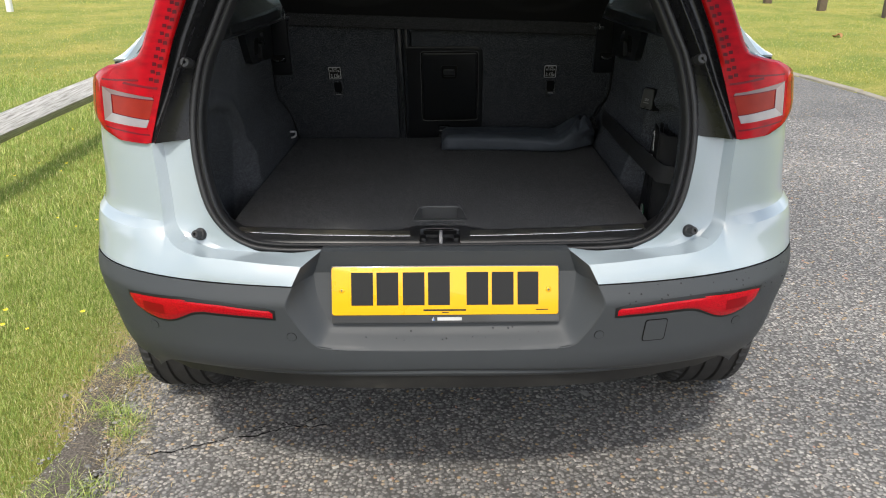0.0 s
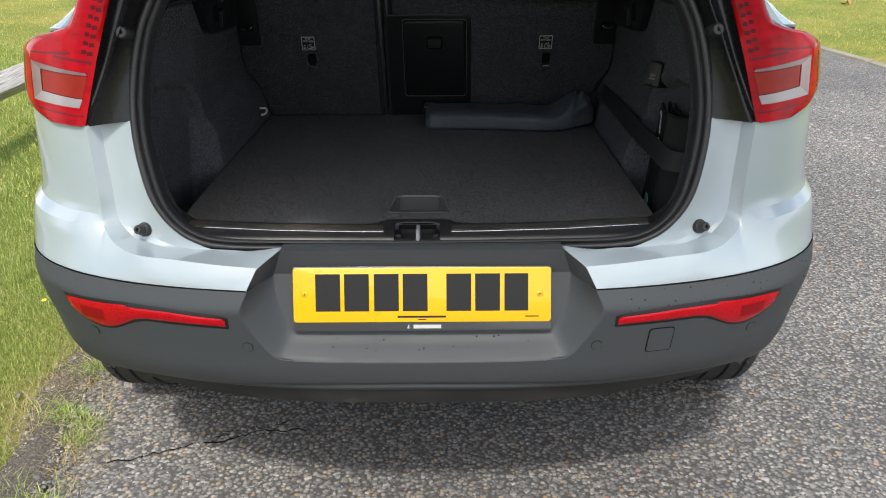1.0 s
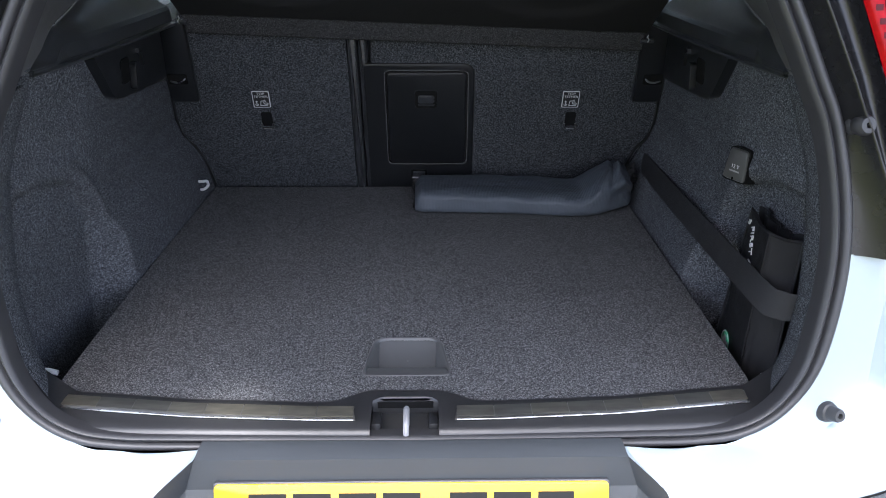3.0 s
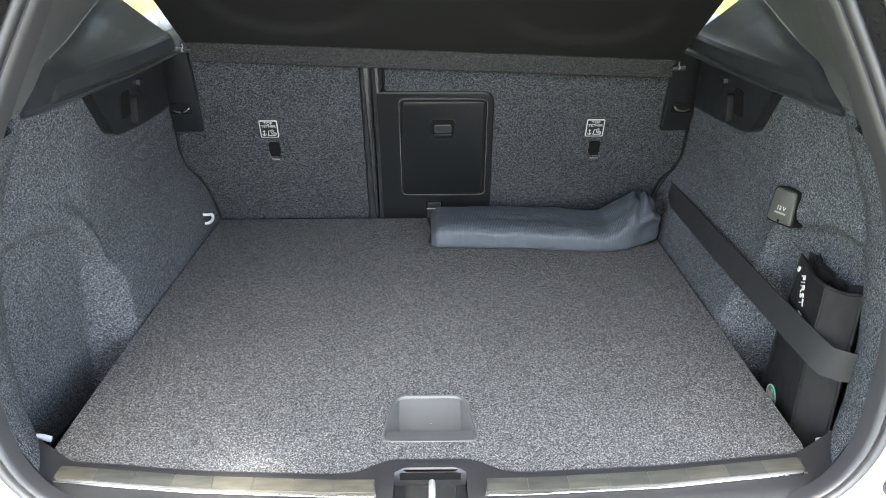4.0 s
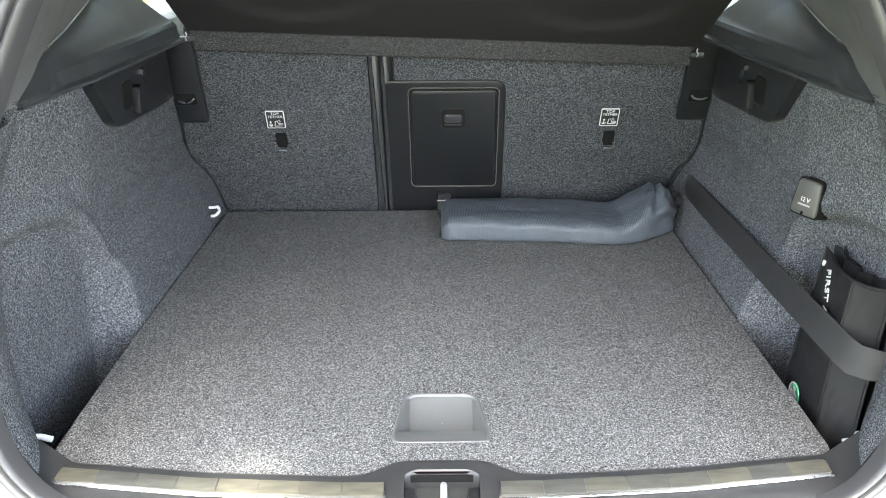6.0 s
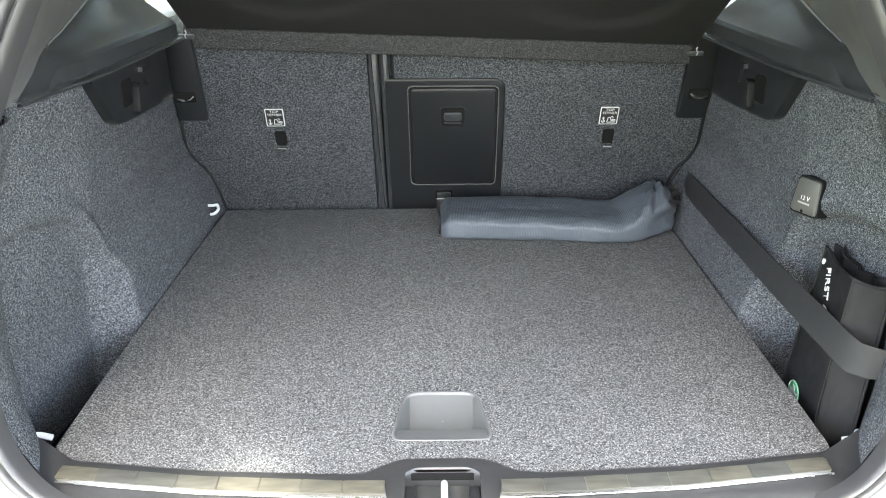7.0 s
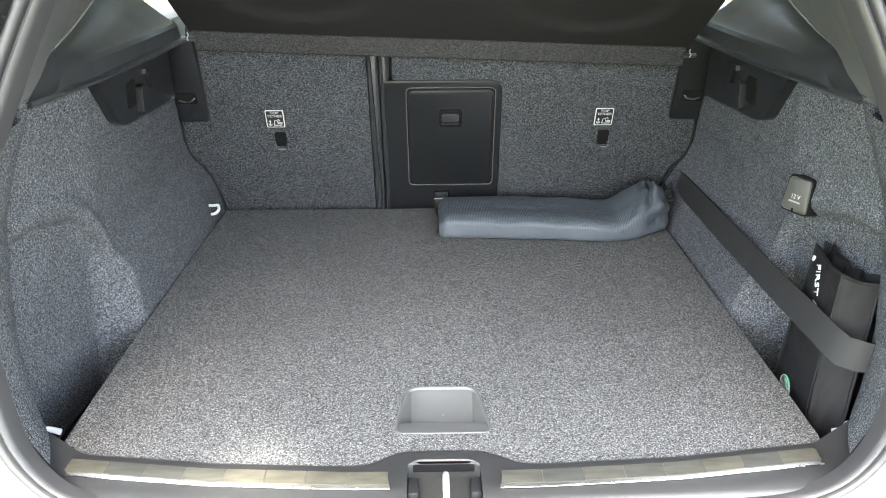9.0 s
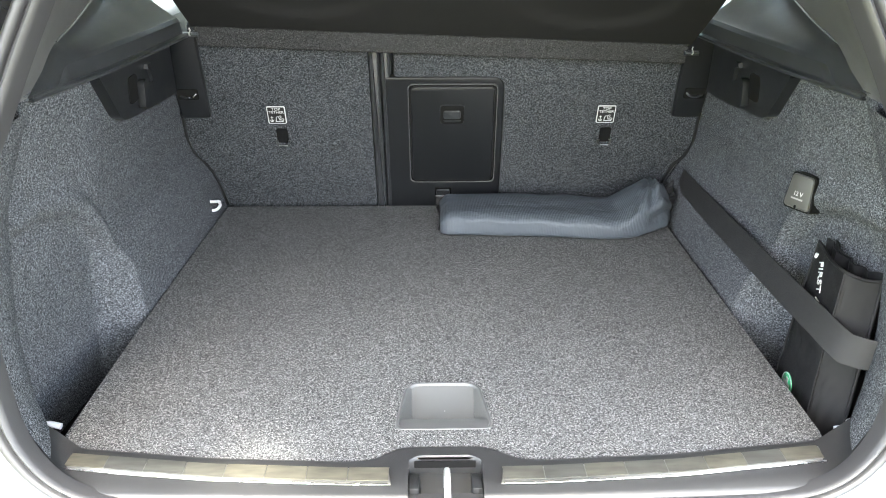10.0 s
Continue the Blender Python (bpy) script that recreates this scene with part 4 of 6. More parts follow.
def seal_ring():
    right = curve([(x, open_y(z), z) for x, z in OPENING], 5)
    ring = right + [Vector((-p.x, p.y, p.z)) for p in right[-2:0:-1]]
    n = len(ring)
    out = Vector((0, -1, 0.27)).normalized()
    prof = [(-0.004, -0.012), (-0.004, 0.004), (0.004, 0.012), (0.012, 0.012), (0.017, 0.006), (0.019, 0.001), (0.023, 0.003), (0.026, 0.011), (0.032, 0.016), (0.038, 0.013), (0.041, 0.004), (0.043, -0.030)]
    rows = []
    for d, h in prof:
        row = []
        for i, p in enumerate(ring):
            k = lerp(0.50, SEAL_W, smooth(0.79, 0.93, p.z))
            t = (ring[(i + 1) % n] - ring[i - 1]).normalized()
            inn = out.cross(t).normalized()
            if inn.dot(Vector((0, p.y, 1.18)) - p) < 0:
                inn = -inn
            row.append(p + inn * d * k + out * h * lerp(0.6, 0.75, smooth(0.79, 0.93, p.z)))
        rows.append(row)
    bm = loft(rows, closed=True)
    bmesh.ops.recalc_face_normals(bm, faces=bm.faces[:])
    return bm


part("door_seal", seal_ring(), RUBBER, car, "double-lipped black rubber seal", sharp=60)


# ---- rubber stops ----
def rubber_stop(at, way, big):
    m = Matrix.Translation(at) @ Vector(way).to_track_quat("Z", "Y").to_matrix().to_4x4()
    if big:
        prof = [(0.0, -0.012), (0.015, -0.012), (0.015, 0.010), (0.013, 0.013), (0.013, 0.016), (0.0105, 0.018), (0.0095, 0.032), (0.008, 0.035), (0.004, 0.035), (0.003, 0.029), (0.0, 0.029)]
    else:
        prof = [(0.0, -0.03), (0.014, -0.03), (0.014, 0.012), (0.0115, 0.016), (0.013, 0.021), (0.013, 0.034), (0.010, 0.039), (0.004, 0.039), (0.003, 0.034), (0.0, 0.034)]
    bm = lathe(prof, 20, m)
    bmesh.ops.recalc_face_normals(bm, faces=bm.faces[:])
    return bm


for s in (1, -1):
    st = part("rubber_stop", rubber_stop((0.571 * s, 0.080, 0.824), (0.22 * s, -0.9, 0.32), True), RUBBER, car, "black rubber tailgate stop")
    ring = lathe([(0.017, -0.004), (0.021, 0.0005), (0.025, 0.0005), (0.030, -0.005)], 24, Matrix.Translation((0.571 * s, 0.077, 0.824)) @ Vector((0.1 * s, -0.95, 0.25)).to_track_quat("Z", "Y").to_matrix().to_4x4())
    bmesh.ops.recalc_face_normals(ring, faces=ring.faces[:])
    part("stop_seat", ring, PAINT, st, "dished painted seat of the stop")
    up = part("rubber_stop", rubber_stop((0.578 * s, 0.176, 1.204), (0.12 * s, -0.95, 0.26), False), RUBBER, car, "black rubber tailgate stop")
    hole = lathe([(0.0, 0.001), (0.020, 0.001), (0.022, -0.002)], 20, Matrix.Translation((0.574 * s, 0.166, 1.199)) @ Vector((0, -1, 0.27)).to_track_quat("Z", "Y").to_matrix().to_4x4())
    bmesh.ops.recalc_face_normals(hole, faces=hole.faces[:])
    part("stop_hole", hole, DARK, up)


# ---- reflectors, sensors, towing cover ----
def reflex(flip):
    side = mirrored if flip else (lambda b: b)
    # strips of quads between the upper and the lower edge, so that the plate follows the bend
    def edges(x):
        up = table(x, (0.388, 0.6895), (0.393, 0.694), (0.412, 0.697), (0.508, 0.705), (0.60, 0.707), (0.66, 0.703), (0.72, 0.700), (0.742, 0.697))
        lo = table(x, (0.388, 0.676), (0.55, 0.680), (0.575, 0.676), (0.595, 0.667), (0.625, 0.651), (0.645, 0.645), (0.672, 0.644), (0.702, 0.652), (0.728, 0.666), (0.738, 0.678), (0.742, 0.690))
        return up, lo
    def skin(out, grow):
        def fn(u, v):
            x = lerp(0.388 - grow, 0.742 + grow, u)
            up, lo = edges(x)
            z = lerp(lo - grow, up + grow, v)
            r = 0.004 * (1 - (2 * v - 1) ** 4) * (1 - (2 * u - 1) ** 12)
            return tail(x, z, out + r)
        return fn
    rim = part("reflector_rim", side(sheet(skin(0.0040, 0.006), 40, 6)), BLACK, bumper)
    glass = part("rear_reflector", side(sheet(skin(0.0062, 0.0), 48, 6)), REFLEX, bumper, "long red reflex reflector with a fog-lamp end")
    def pane(u, v):
        x, z = lerp(0.650, 0.705, u), lerp(0.662, 0.688, v)
        return tail(x, z, 0.0110)
    part("fog_lamp", side(sheet(pane, 8, 3)), plain("fog_lamp_red", (0.20, 0.002, 0.005), 0.2, spec=0.2), glass, "dark red fog lamp cell")
    return glass


reflex(False), reflex(True)


def disc_on_tail(x, z, r, out):
    n = 20
    bm = bmesh.new()
    ring = [bm.verts.new(tail(x + r * math.cos(2 * math.pi * k / n), z + r * math.sin(2 * math.pi * k / n), out)) for k in range(n)]
    rim = [bm.verts.new(tail(x + (r + 0.002) * math.cos(2 * math.pi * k / n), z + (r + 0.002) * math.sin(2 * math.pi * k / n), -0.002)) for k in range(n)]
    bm.faces.new(ring)
    for k in range(n):
        bm.faces.new([ring[k], rim[k], rim[(k + 1) % n], ring[(k + 1) % n]])
    bmesh.ops.recalc_face_normals(bm, faces=bm.faces[:])
    return bm


for x, z in ((0.350, 0.6265), (0.690, 0.620)):
    for s in (1, -1):
        part("gap_ring", disc_on_tail(x * s, z, 0.0112, 0.0038), DARK, bumper)
        part("parking_sensor", disc_on_tail(x * s, z, 0.0102, 0.0048), BUMPER, bumper, "flush round parking sensor")


def patch_on_tail(x0, z0, x1, z1, out, r):
    o = rounded([(x0, z0), (x1 - 0.003, z0), (x1, z1), (x0 + 0.004, z1)], r, 4)
    c = ((x0 + x1) / 2, (z0 + z1) / 2)
    bm = bmesh.new()
    mid = bm.verts.new(tail(c[0], c[1], out))
    ring = [bm.verts.new(tail(p[0], p[1], out)) for p in o]
    low = [bm.verts.new(tail(p[0], p[1], -0.003)) for p in o]
    for k in range(len(o)):
        j = (k + 1) % len(o)
        bm.faces.new([mid, ring[k], ring[j]])
        bm.faces.new([ring[k], low[k], low[j], ring[j]])
    bmesh.ops.recalc_face_normals(bm, faces=bm.faces[:])
    return bm


part("cover_gap", patch_on_tail(0.4515, 0.6005, 0.5095, 0.6590, 0.0040, 0.008), DARK, bumper)
part("towing_cover", patch_on_tail(0.4538, 0.6028, 0.5072, 0.6567, 0.0052, 0.007), BUMPER, bumper, "rounded square towing-eye cover")

# ---- number plate ----
PLATE = frame_of((0.0, plate_y(0.7155) - 0.001, 0.7155), (1, 0, 0), (0, 0.327, 1))
plate = part("number_plate", slab(rounded(rect(-0.26, -0.0555, 0.26, 0.0555), 0.007, 4), 0.002, 0.006, PLATE, 0.0012), YELLOW, car, "yellow registration plate with its characters as plain black bars")
part("plate_surround", slab(rounded(rect(-0.2615, -0.0745, 0.2615, 0.0575), 0.005, 3), -0.004, 0.0028, PLATE, 0.001), SURROUND, plate, "grey dealer plate holder")
for x, w in ((-0.190, 0.050), (-0.132, 0.050), (-0.072, 0.050), (-0.014, 0.050), (0.074, 0.050), (0.132, 0.050), (0.190, 0.048)):
    part("character_bar", slab(rect(x - w / 2, -0.033, x + w / 2, 0.043), 0.0058, 0.0064, PLATE), PLATEBLACK, plate, "plain black bar in place of a character")
part("maker_bar", slab(rect(-0.050, -0.0465, 0.048, -0.0425), 0.0058, 0.0063, PLATE), PLATEBLACK, plate)
part("maker_bar", slab(rect(-0.008, -0.0510, 0.008, -0.0488), 0.0058, 0.0063, PLATE), PLATEBLACK, plate)
part("maker_bar", slab(rect(0.208, -0.0455, 0.236, -0.0432), 0.0058, 0.0063, PLATE), PLATEBLACK, plate)
part("dealer_bar", slab(rect(-0.018, -0.0690, 0.038, -0.0615), 0.0027, 0.0033, PLATE), WHITEINK, plate, "white bar in place of the dealer's name")
part("dealer_drop", slab(rounded([(-0.031, -0.069), (-0.024, -0.069), (-0.0275, -0.060)], 0.002, 3), 0.0027, 0.0033, PLATE), WHITEINK, plate)
part("dealer_drop", slab(rounded([(-0.0277, -0.069), (-0.024, -0.069), (-0.0268, -0.062)], 0.001, 2), 0.0033, 0.0036, PLATE), BLUEINK, plate)
for s in (1, -1):
    screw = lathe([(0.0, 0.0088), (0.004, 0.0084), (0.0062, 0.0068), (0.0066, 0.0058)], 16, PLATE @ Matrix.Translation((0.237 * s, 0.002, 0)))
    bmesh.ops.recalc_face_normals(screw, faces=screw.faces[:])
    cap = part("screw_cap", screw, YELLOW, plate, "yellow plastic screw cap")
    part("cross_slot", join(slab(rect(0.237 * s - 0.003, 0.0013, 0.237 * s + 0.003, 0.0027), 0.0083, 0.009, PLATE), slab(rect(0.237 * s - 0.0007, -0.001, 0.237 * s + 0.0007, 0.005), 0.0083, 0.009, PLATE)), SURROUND, cap)

# rain drops left on the bumper
def drops():
    rng = random.Random(8)
    bms = []
    for k in range(60):
        zone = rng.random()
        if zone < 0.55:
            x, z = rng.uniform(0.36, 0.84), 0.0
            z = rng.uniform(0.69, 0.742)
            p = tail(x, z, 0.003)
        elif zone < 0.75:
            x, z = rng.uniform(-0.84, -0.36), rng.uniform(0.69, 0.742)
            p = tail(x, z)
        else:
            x, z = rng.uniform(-0.3, 0.3), rng.uniform(0.604, 0.63)
            p = Vector((x, lerp(tail(x, 0.59).y, plate_y(0.635) + 0.012, (z - 0.592) / 0.04) - 0.001, z))
        r = rng.uniform(0.001, 0.0028)
        b = bmesh.new()
        bmesh.ops.create_icosphere(b, subdivisions=1, radius=r, matrix=Matrix.Translation(p) @ Matrix.Diagonal((1, 0.5, 1.1, 1)))
        bms.append(b)
    return join(*bms)


WATER = Mat("water_drop", (0.03, 0.032, 0.034), 0.03, 0.0, 0.3).m
tagged(part("water_drops", drops(), WATER, bumper, "beads of rain water"), kind="stuff")


# ---- wheels ----
def wheel(x, y, name="wheel"):
    """Tyre with four round grooves and cut shoulder blocks, on an alloy rim; axle along x."""
    r, w = 0.357, 0.235
    m = Matrix.Translation((x, y, r)) @ Matrix.Rotation(math.pi / 2, 4, "Y")
    grooves = [-0.072, -0.026, 0.026, 0.072]
    prof = [(0.235, -w / 2 + 0.012), (0.262, -w / 2 - 0.002), (0.300, -w / 2 - 0.006), (0.328, -w / 2), (0.344, -w / 2 + 0.010), (0.352, -w / 2 + 0.022)]
    for g in grooves:
        prof += [(r - 0.002, g - 0.0062), (r - 0.010, g - 0.004), (r - 0.010, g + 0.004), (r - 0.002, g + 0.0062)]
    prof += [(0.352, w / 2 - 0.022), (0.344, w / 2 - 0.010), (0.328, w / 2), (0.300, w / 2 + 0.006), (0.262, w / 2 + 0.002), (0.235, w / 2 - 0.012)]
    seg = 62 * 4
    rows = []
    for rr, h in prof:
        row = []
        for k in range(seg):
            a = 2 * math.pi * k / seg
            cut = k % 4 == 0 and abs(h) > 0.077 and rr > 0.325
            q = rr - (0.007 if cut else 0)
            row.append(m @ Vector((q * math.cos(a), q * math.sin(a), h)))
        rows.append(row)
    bm = loft(rows, closed=True)
    bmesh.ops.recalc_face_normals(bm, faces=bm.faces[:])
    top = part(name, bm, TYRE, car, "black radial tyre with cut tread", sharp=25)
    rim = lathe([(0.236, -0.105), (0.225, -0.09), (0.215, 0.0), (0.225, 0.09), (0.236, 0.105)], 48, m)
    bmesh.ops.recalc_face_normals(rim, faces=rim.faces[:])
    spokes = [rim]
    sgn = 1 if x > 0 else -1
    for k in range(5):
        s = box(-0.022, 0.04, 0.055 * sgn - 0.012, 0.022, 0.222, 0.055 * sgn + 0.012, 0.006)
        s.transform(m @ Matrix.Rotation(2 * math.pi * k / 5, 4, "Z"))
        spokes.append(s)
    spokes.append(cyl(0.06, 0.06, 0.03, 24, m @ Matrix.Translation((0, 0, 0.055 * sgn - 0.015))))
    part("rim", join(*spokes), ALLOY, top, "five-spoke alloy rim")
    return top


for s in (1, -1):
    wheel(0.852 * s, 0.88)
    wheel(0.825 * s, 3.56)


# ---- the rest of the body: sides, glass, roof, bonnet ----
def flank():
    """Body side from the tail corner to the nose with the wheel arches cut out."""
    ys = [0.44 + 0.04 * k for k in range(97)]
    rows = []
    for k in range(15):
        v = k / 14
        row = []
        for y in ys:
            z0 = 0.34
            for yc in (0.88, 3.56):
                d = abs(y - yc)
                if d < 0.41:
                    z0 = max(z0, 0.357 + math.sqrt(0.41 ** 2 - d * d))
            z1 = 1.146 if y < 0.6 else table(y, (0.6, 1.146), (1.2, 1.12), (2.9, 1.04), (3.6, 0.98), (4.3, 0.80))
            z = lerp(z0, z1, v)
            x = half_width(max(0.6, z)) + 0.012 * smooth(0.44, 0.9, y) - 0.22 * smooth(3.6, 4.4, y)
            row.append(Vector((x, y, z)))
        rows.append(row)
    return loft(rows, thick=0.012)


both("body_side", flank(), PAINT, car)


def shoulder():
    """The broad sloping shoulder over the rear wheel, from the lamp forwards."""
    def fn(u, v):
        y = lerp(0.30, 2.9, u)
        xo = table(y, (0.30, 0.862), (0.45, 0.890), (0.7, 0.905), (2.9, 0.905))
        zo = table(y, (0.30, 1.144), (0.6, 1.146), (1.2, 1.12), (2.9, 1.04))
        xi = table(y, (0.30, 0.752), (0.45, 0.800), (0.8, 0.82), (2.9, 0.80))
        zi = table(y, (0.30, 1.186), (0.45, 1.180), (0.8, 1.175), (2.9, 1.09))
        return Vector((lerp(xo, xi, v), y, lerp(zo, zi, v) + 0.010 * math.sin(math.pi * v)))
    return sheet(fn, 30, 8, thick=0.01)


def door_shoulder():
    """The door's own haunch stands over the wing, behind a dark shut line."""
    def fn(u, v):
        y = lerp(0.36, 1.0, u)
        xo = table(y, (0.36, 0.800), (0.40, 0.846), (0.46, 0.866), (0.8, 0.89), (1.6, 0.90))
        x = lerp(xo, 0.735 - 0.03 * v, v ** 0.8)
        z = table(y, (0.36, 1.190), (0.46, 1.176), (0.8, 1.160), (1.6, 1.13)) + 0.125 * v ** 1.1
        return Vector((x, y + 0.05 * v, z))
    return sheet(fn, 24, 10, thick=0.012)


both("shoulder_panel", shoulder(), PAINT, car)
both("door_haunch", door_shoulder(), PAINT, car)
both("shut_line", sheet(lambda u, v: Vector((table(lerp(0.345, 1.2, u), (0.345, 0.795), (0.40, 0.843), (0.46, 0.863), (1.2, 0.89)) - 0.012 * v, lerp(0.345, 1.2, u), table(lerp(0.345, 1.2, u), (0.345, 1.189), (0.46, 1.172), (1.2, 1.14)) - 0.002)), 12, 2, thick=0.006), DARK, car)


def greenhouse_x(z, y):
    return 0.80 - 0.40 * (z - 1.19) - 0.0 * y


def pillar_skin(y0, y1, lean0, lean1, z0=1.185, z1=1.56):
    return sheet(lambda u, v: Vector((greenhouse_x(lerp(z0, z1, v), 0), lerp(y0 + lean0 * v, y1 + lean1 * v, u), lerp(z0, z1, v))), 4, 8, thick=0.03)


# rear pillar runs from the lamp's leg to the small side glass
def rear_pillar(u, v):
    z = lerp(1.180, 1.58, v)
    xo = table(z, *LAMP_OUT) - 0.004
    a = Vector((xo, lamp_y(xo, z) + 0.004, z))
    b = Vector((greenhouse_x(z, 0) - 0.05, 0.62 + 0.10 * v - 0.25 * max(0, 0.25 - v), z))
    p = a.lerp(b, u)
    p.x += 0.018 * math.sin(math.pi * u)
    return p


both("rear_pillar", sheet(rear_pillar, 10, 16, thick=0.012), PAINT, car)
for s in (1, -1):
    side = (lambda b: b) if s > 0 else mirrored
    part("door_pillar", side(pillar_skin(1.75, 1.85, 0.0, 0.0)), GLOSS, car)
    part("screen_pillar", side(pillar_skin(2.85, 2.93, -0.62, -0.62, 1.09)), PAINT, car)
    part("side_glass", side(sheet(lambda u, v: Vector((greenhouse_x(lerp(1.16, 1.56, v), 0) - 0.012, lerp(0.60 + 0.1 * v, 2.88 - 0.6 * v, u), lerp(1.16, 1.56, v))), 6, 4, thick=0.003)), GLASS, car, "clear side window glass").visible_shadow = False
    part("window_sill", side(sheet(lambda u, v: Vector((lerp(0.805, 0.70, v), lerp(0.55, 2.9, u), lerp(1.19, 1.17, v) - 0.10 * max(0, u - 0.3))), 12, 2, thick=0.01)), BLACK, car)

roof = sheet(lambda u, v: Vector((lerp(-0.66, 0.66, u), lerp(0.42, 2.35, v), 1.56 + 0.075 * (1 - (2 * u - 1) ** 4) * (1 - 0.5 * (2 * v - 1) ** 4))), 20, 24, thick=0.03)
bmesh.ops.recalc_face_normals(roof, faces=roof.faces[:])
part("roof", roof, PAINT, car)
part("roof_lining", sheet(lambda u, v: Vector((lerp(-0.64, 0.64, u), lerp(0.48, 2.3, v), 1.515 + 0.05 * (1 - (2 * u - 1) ** 4))), 12, 8, thick=0.01), LINING, car)
part("windscreen", sheet(lambda u, v: Vector((lerp(-0.72, 0.72, u) * (1 - 0.12 * v), lerp(2.93, 2.30, v) - 0.1 * (2 * u - 1) ** 2, lerp(1.06, 1.58, v))), 10, 8, thick=0.004), GLASS, car)
bonnet = sheet(lambda u, v: Vector((lerp(-0.84, 0.84, u) * (1 - 0.12 * v), lerp(2.85, 4.25, v) - 0.12 * (2 * u - 1) ** 2 * v, 1.09 - 0.16 * v ** 2 - 0.03 * (2 * u - 1) ** 2)), 16, 16, thick=0.02)
part("bonnet", bonnet, PAINT, car)
part("nose", sheet(lambda u, v: Vector((lerp(-0.80, 0.80, u) * (0.93 + 0.04 * v), 4.30 - 0.25 * abs(2 * u - 1) ** 3, lerp(0.28, 0.94, v))), 20, 8, thick=0.03), PAINT, car)


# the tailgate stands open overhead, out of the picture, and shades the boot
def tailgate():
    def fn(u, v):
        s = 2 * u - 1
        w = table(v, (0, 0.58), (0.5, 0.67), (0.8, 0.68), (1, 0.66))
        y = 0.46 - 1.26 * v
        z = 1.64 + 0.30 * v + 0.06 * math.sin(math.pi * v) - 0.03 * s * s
        # notch added to the unseen trailing edge, lets a sun patch onto the carpet
        sun_notch = 0.108 * math.exp(-((s * w + 0.392) / 0.055) ** 2) * smooth(0.86, 1.0, v)
        return Vector((s * w, y + 0.06 * s * s * v + sun_notch, z))
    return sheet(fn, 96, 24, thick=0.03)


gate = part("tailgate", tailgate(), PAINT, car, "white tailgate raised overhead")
part("tailgate_lining", sheet(lambda u, v: Vector(((2 * u - 1) * 0.5, 0.40 - 1.02 * v, 1.575 + 0.30 * v + 0.05 * math.sin(math.pi * v))), 8, 8, thick=0.015), BLACK, gate)

# ---- the boot ----
FLOOR = 0.814
MID = -0.011          # middle of the sill fittings


def sill_back(x):
    """Where the carpet ends and the sill trim begins."""
    d = abs(x - MID)
    return table(d, (0, 0.151), (0.055, 0.150), (0.070, 0.142), (0.095, 0.124), (0.13, 0.1215), (0.30, 0.131), (0.51, 0.158))


def floor_outline():
    right = 0.503
    out = [(-0.4985, 1.062)]
    out += [(-0.4985 - 0.026 * (1 - (k / 6) ** 1.5), lerp(0.18, 1.062, k / 6)) for k in range(5, -1, -1)]
    xs = [-0.519 + 0.0165 * k for k in range(62)] + [0.500]
    out += [(x, sill_back(x) + 0.002) for x in xs]
    out += [(right - 0.009 * k / 6, lerp(0.18, 1.062, k / 6)) for k in range(0, 7)]
    return out


HANDLE = rounded([(MID - 0.067, 0.192), (MID + 0.067, 0.192), (MID + 0.052, 0.304), (MID - 0.052, 0.304)], [0.016, 0.016, 0.022, 0.022], 6)


def floor_board():
    bm = bmesh.new()
    o = [bm.verts.new((x, y, FLOOR)) for x, y in floor_outline()]
    h = [bm.verts.new((x, y, FLOOR)) for x, y in HANDLE]
    es = [bm.edges.new((o[i], o[(i + 1) % len(o)])) for i in range(len(o))] + [bm.edges.new((h[i], h[(i + 1) % len(h)])) for i in range(len(h))]
    bmesh.ops.triangle_fill(bm, use_beauty=True, use_dissolve=False, edges=es)
    bmesh.ops.recalc_face_normals(bm, faces=bm.faces[:])
    if sum(f.normal.z for f in bm.faces) < 0:
        bmesh.ops.reverse_faces(bm, faces=bm.faces[:])
    rim = [e for e in bm.edges if e.is_boundary]
    ex = bmesh.ops.extrude_edge_only(bm, edges=rim)
    for v in (g for g in ex["geom"] if isinstance(g, bmesh.types.BMVert)):
        v.co.z -= 0.022
    bmesh.ops.recalc_face_normals(bm, faces=bm.faces[:])
    return bm


load_floor = part("load_floor", floor_board(), CARPET, car, "flat boot floor in flecked charcoal carpet", sharp=30)


def shrink(outline, k):
    c = sum((Vector(p) for p in outline), Vector((0, 0))) / len(outline)
    return [c + (Vector(p) - c) * k for p in outline]


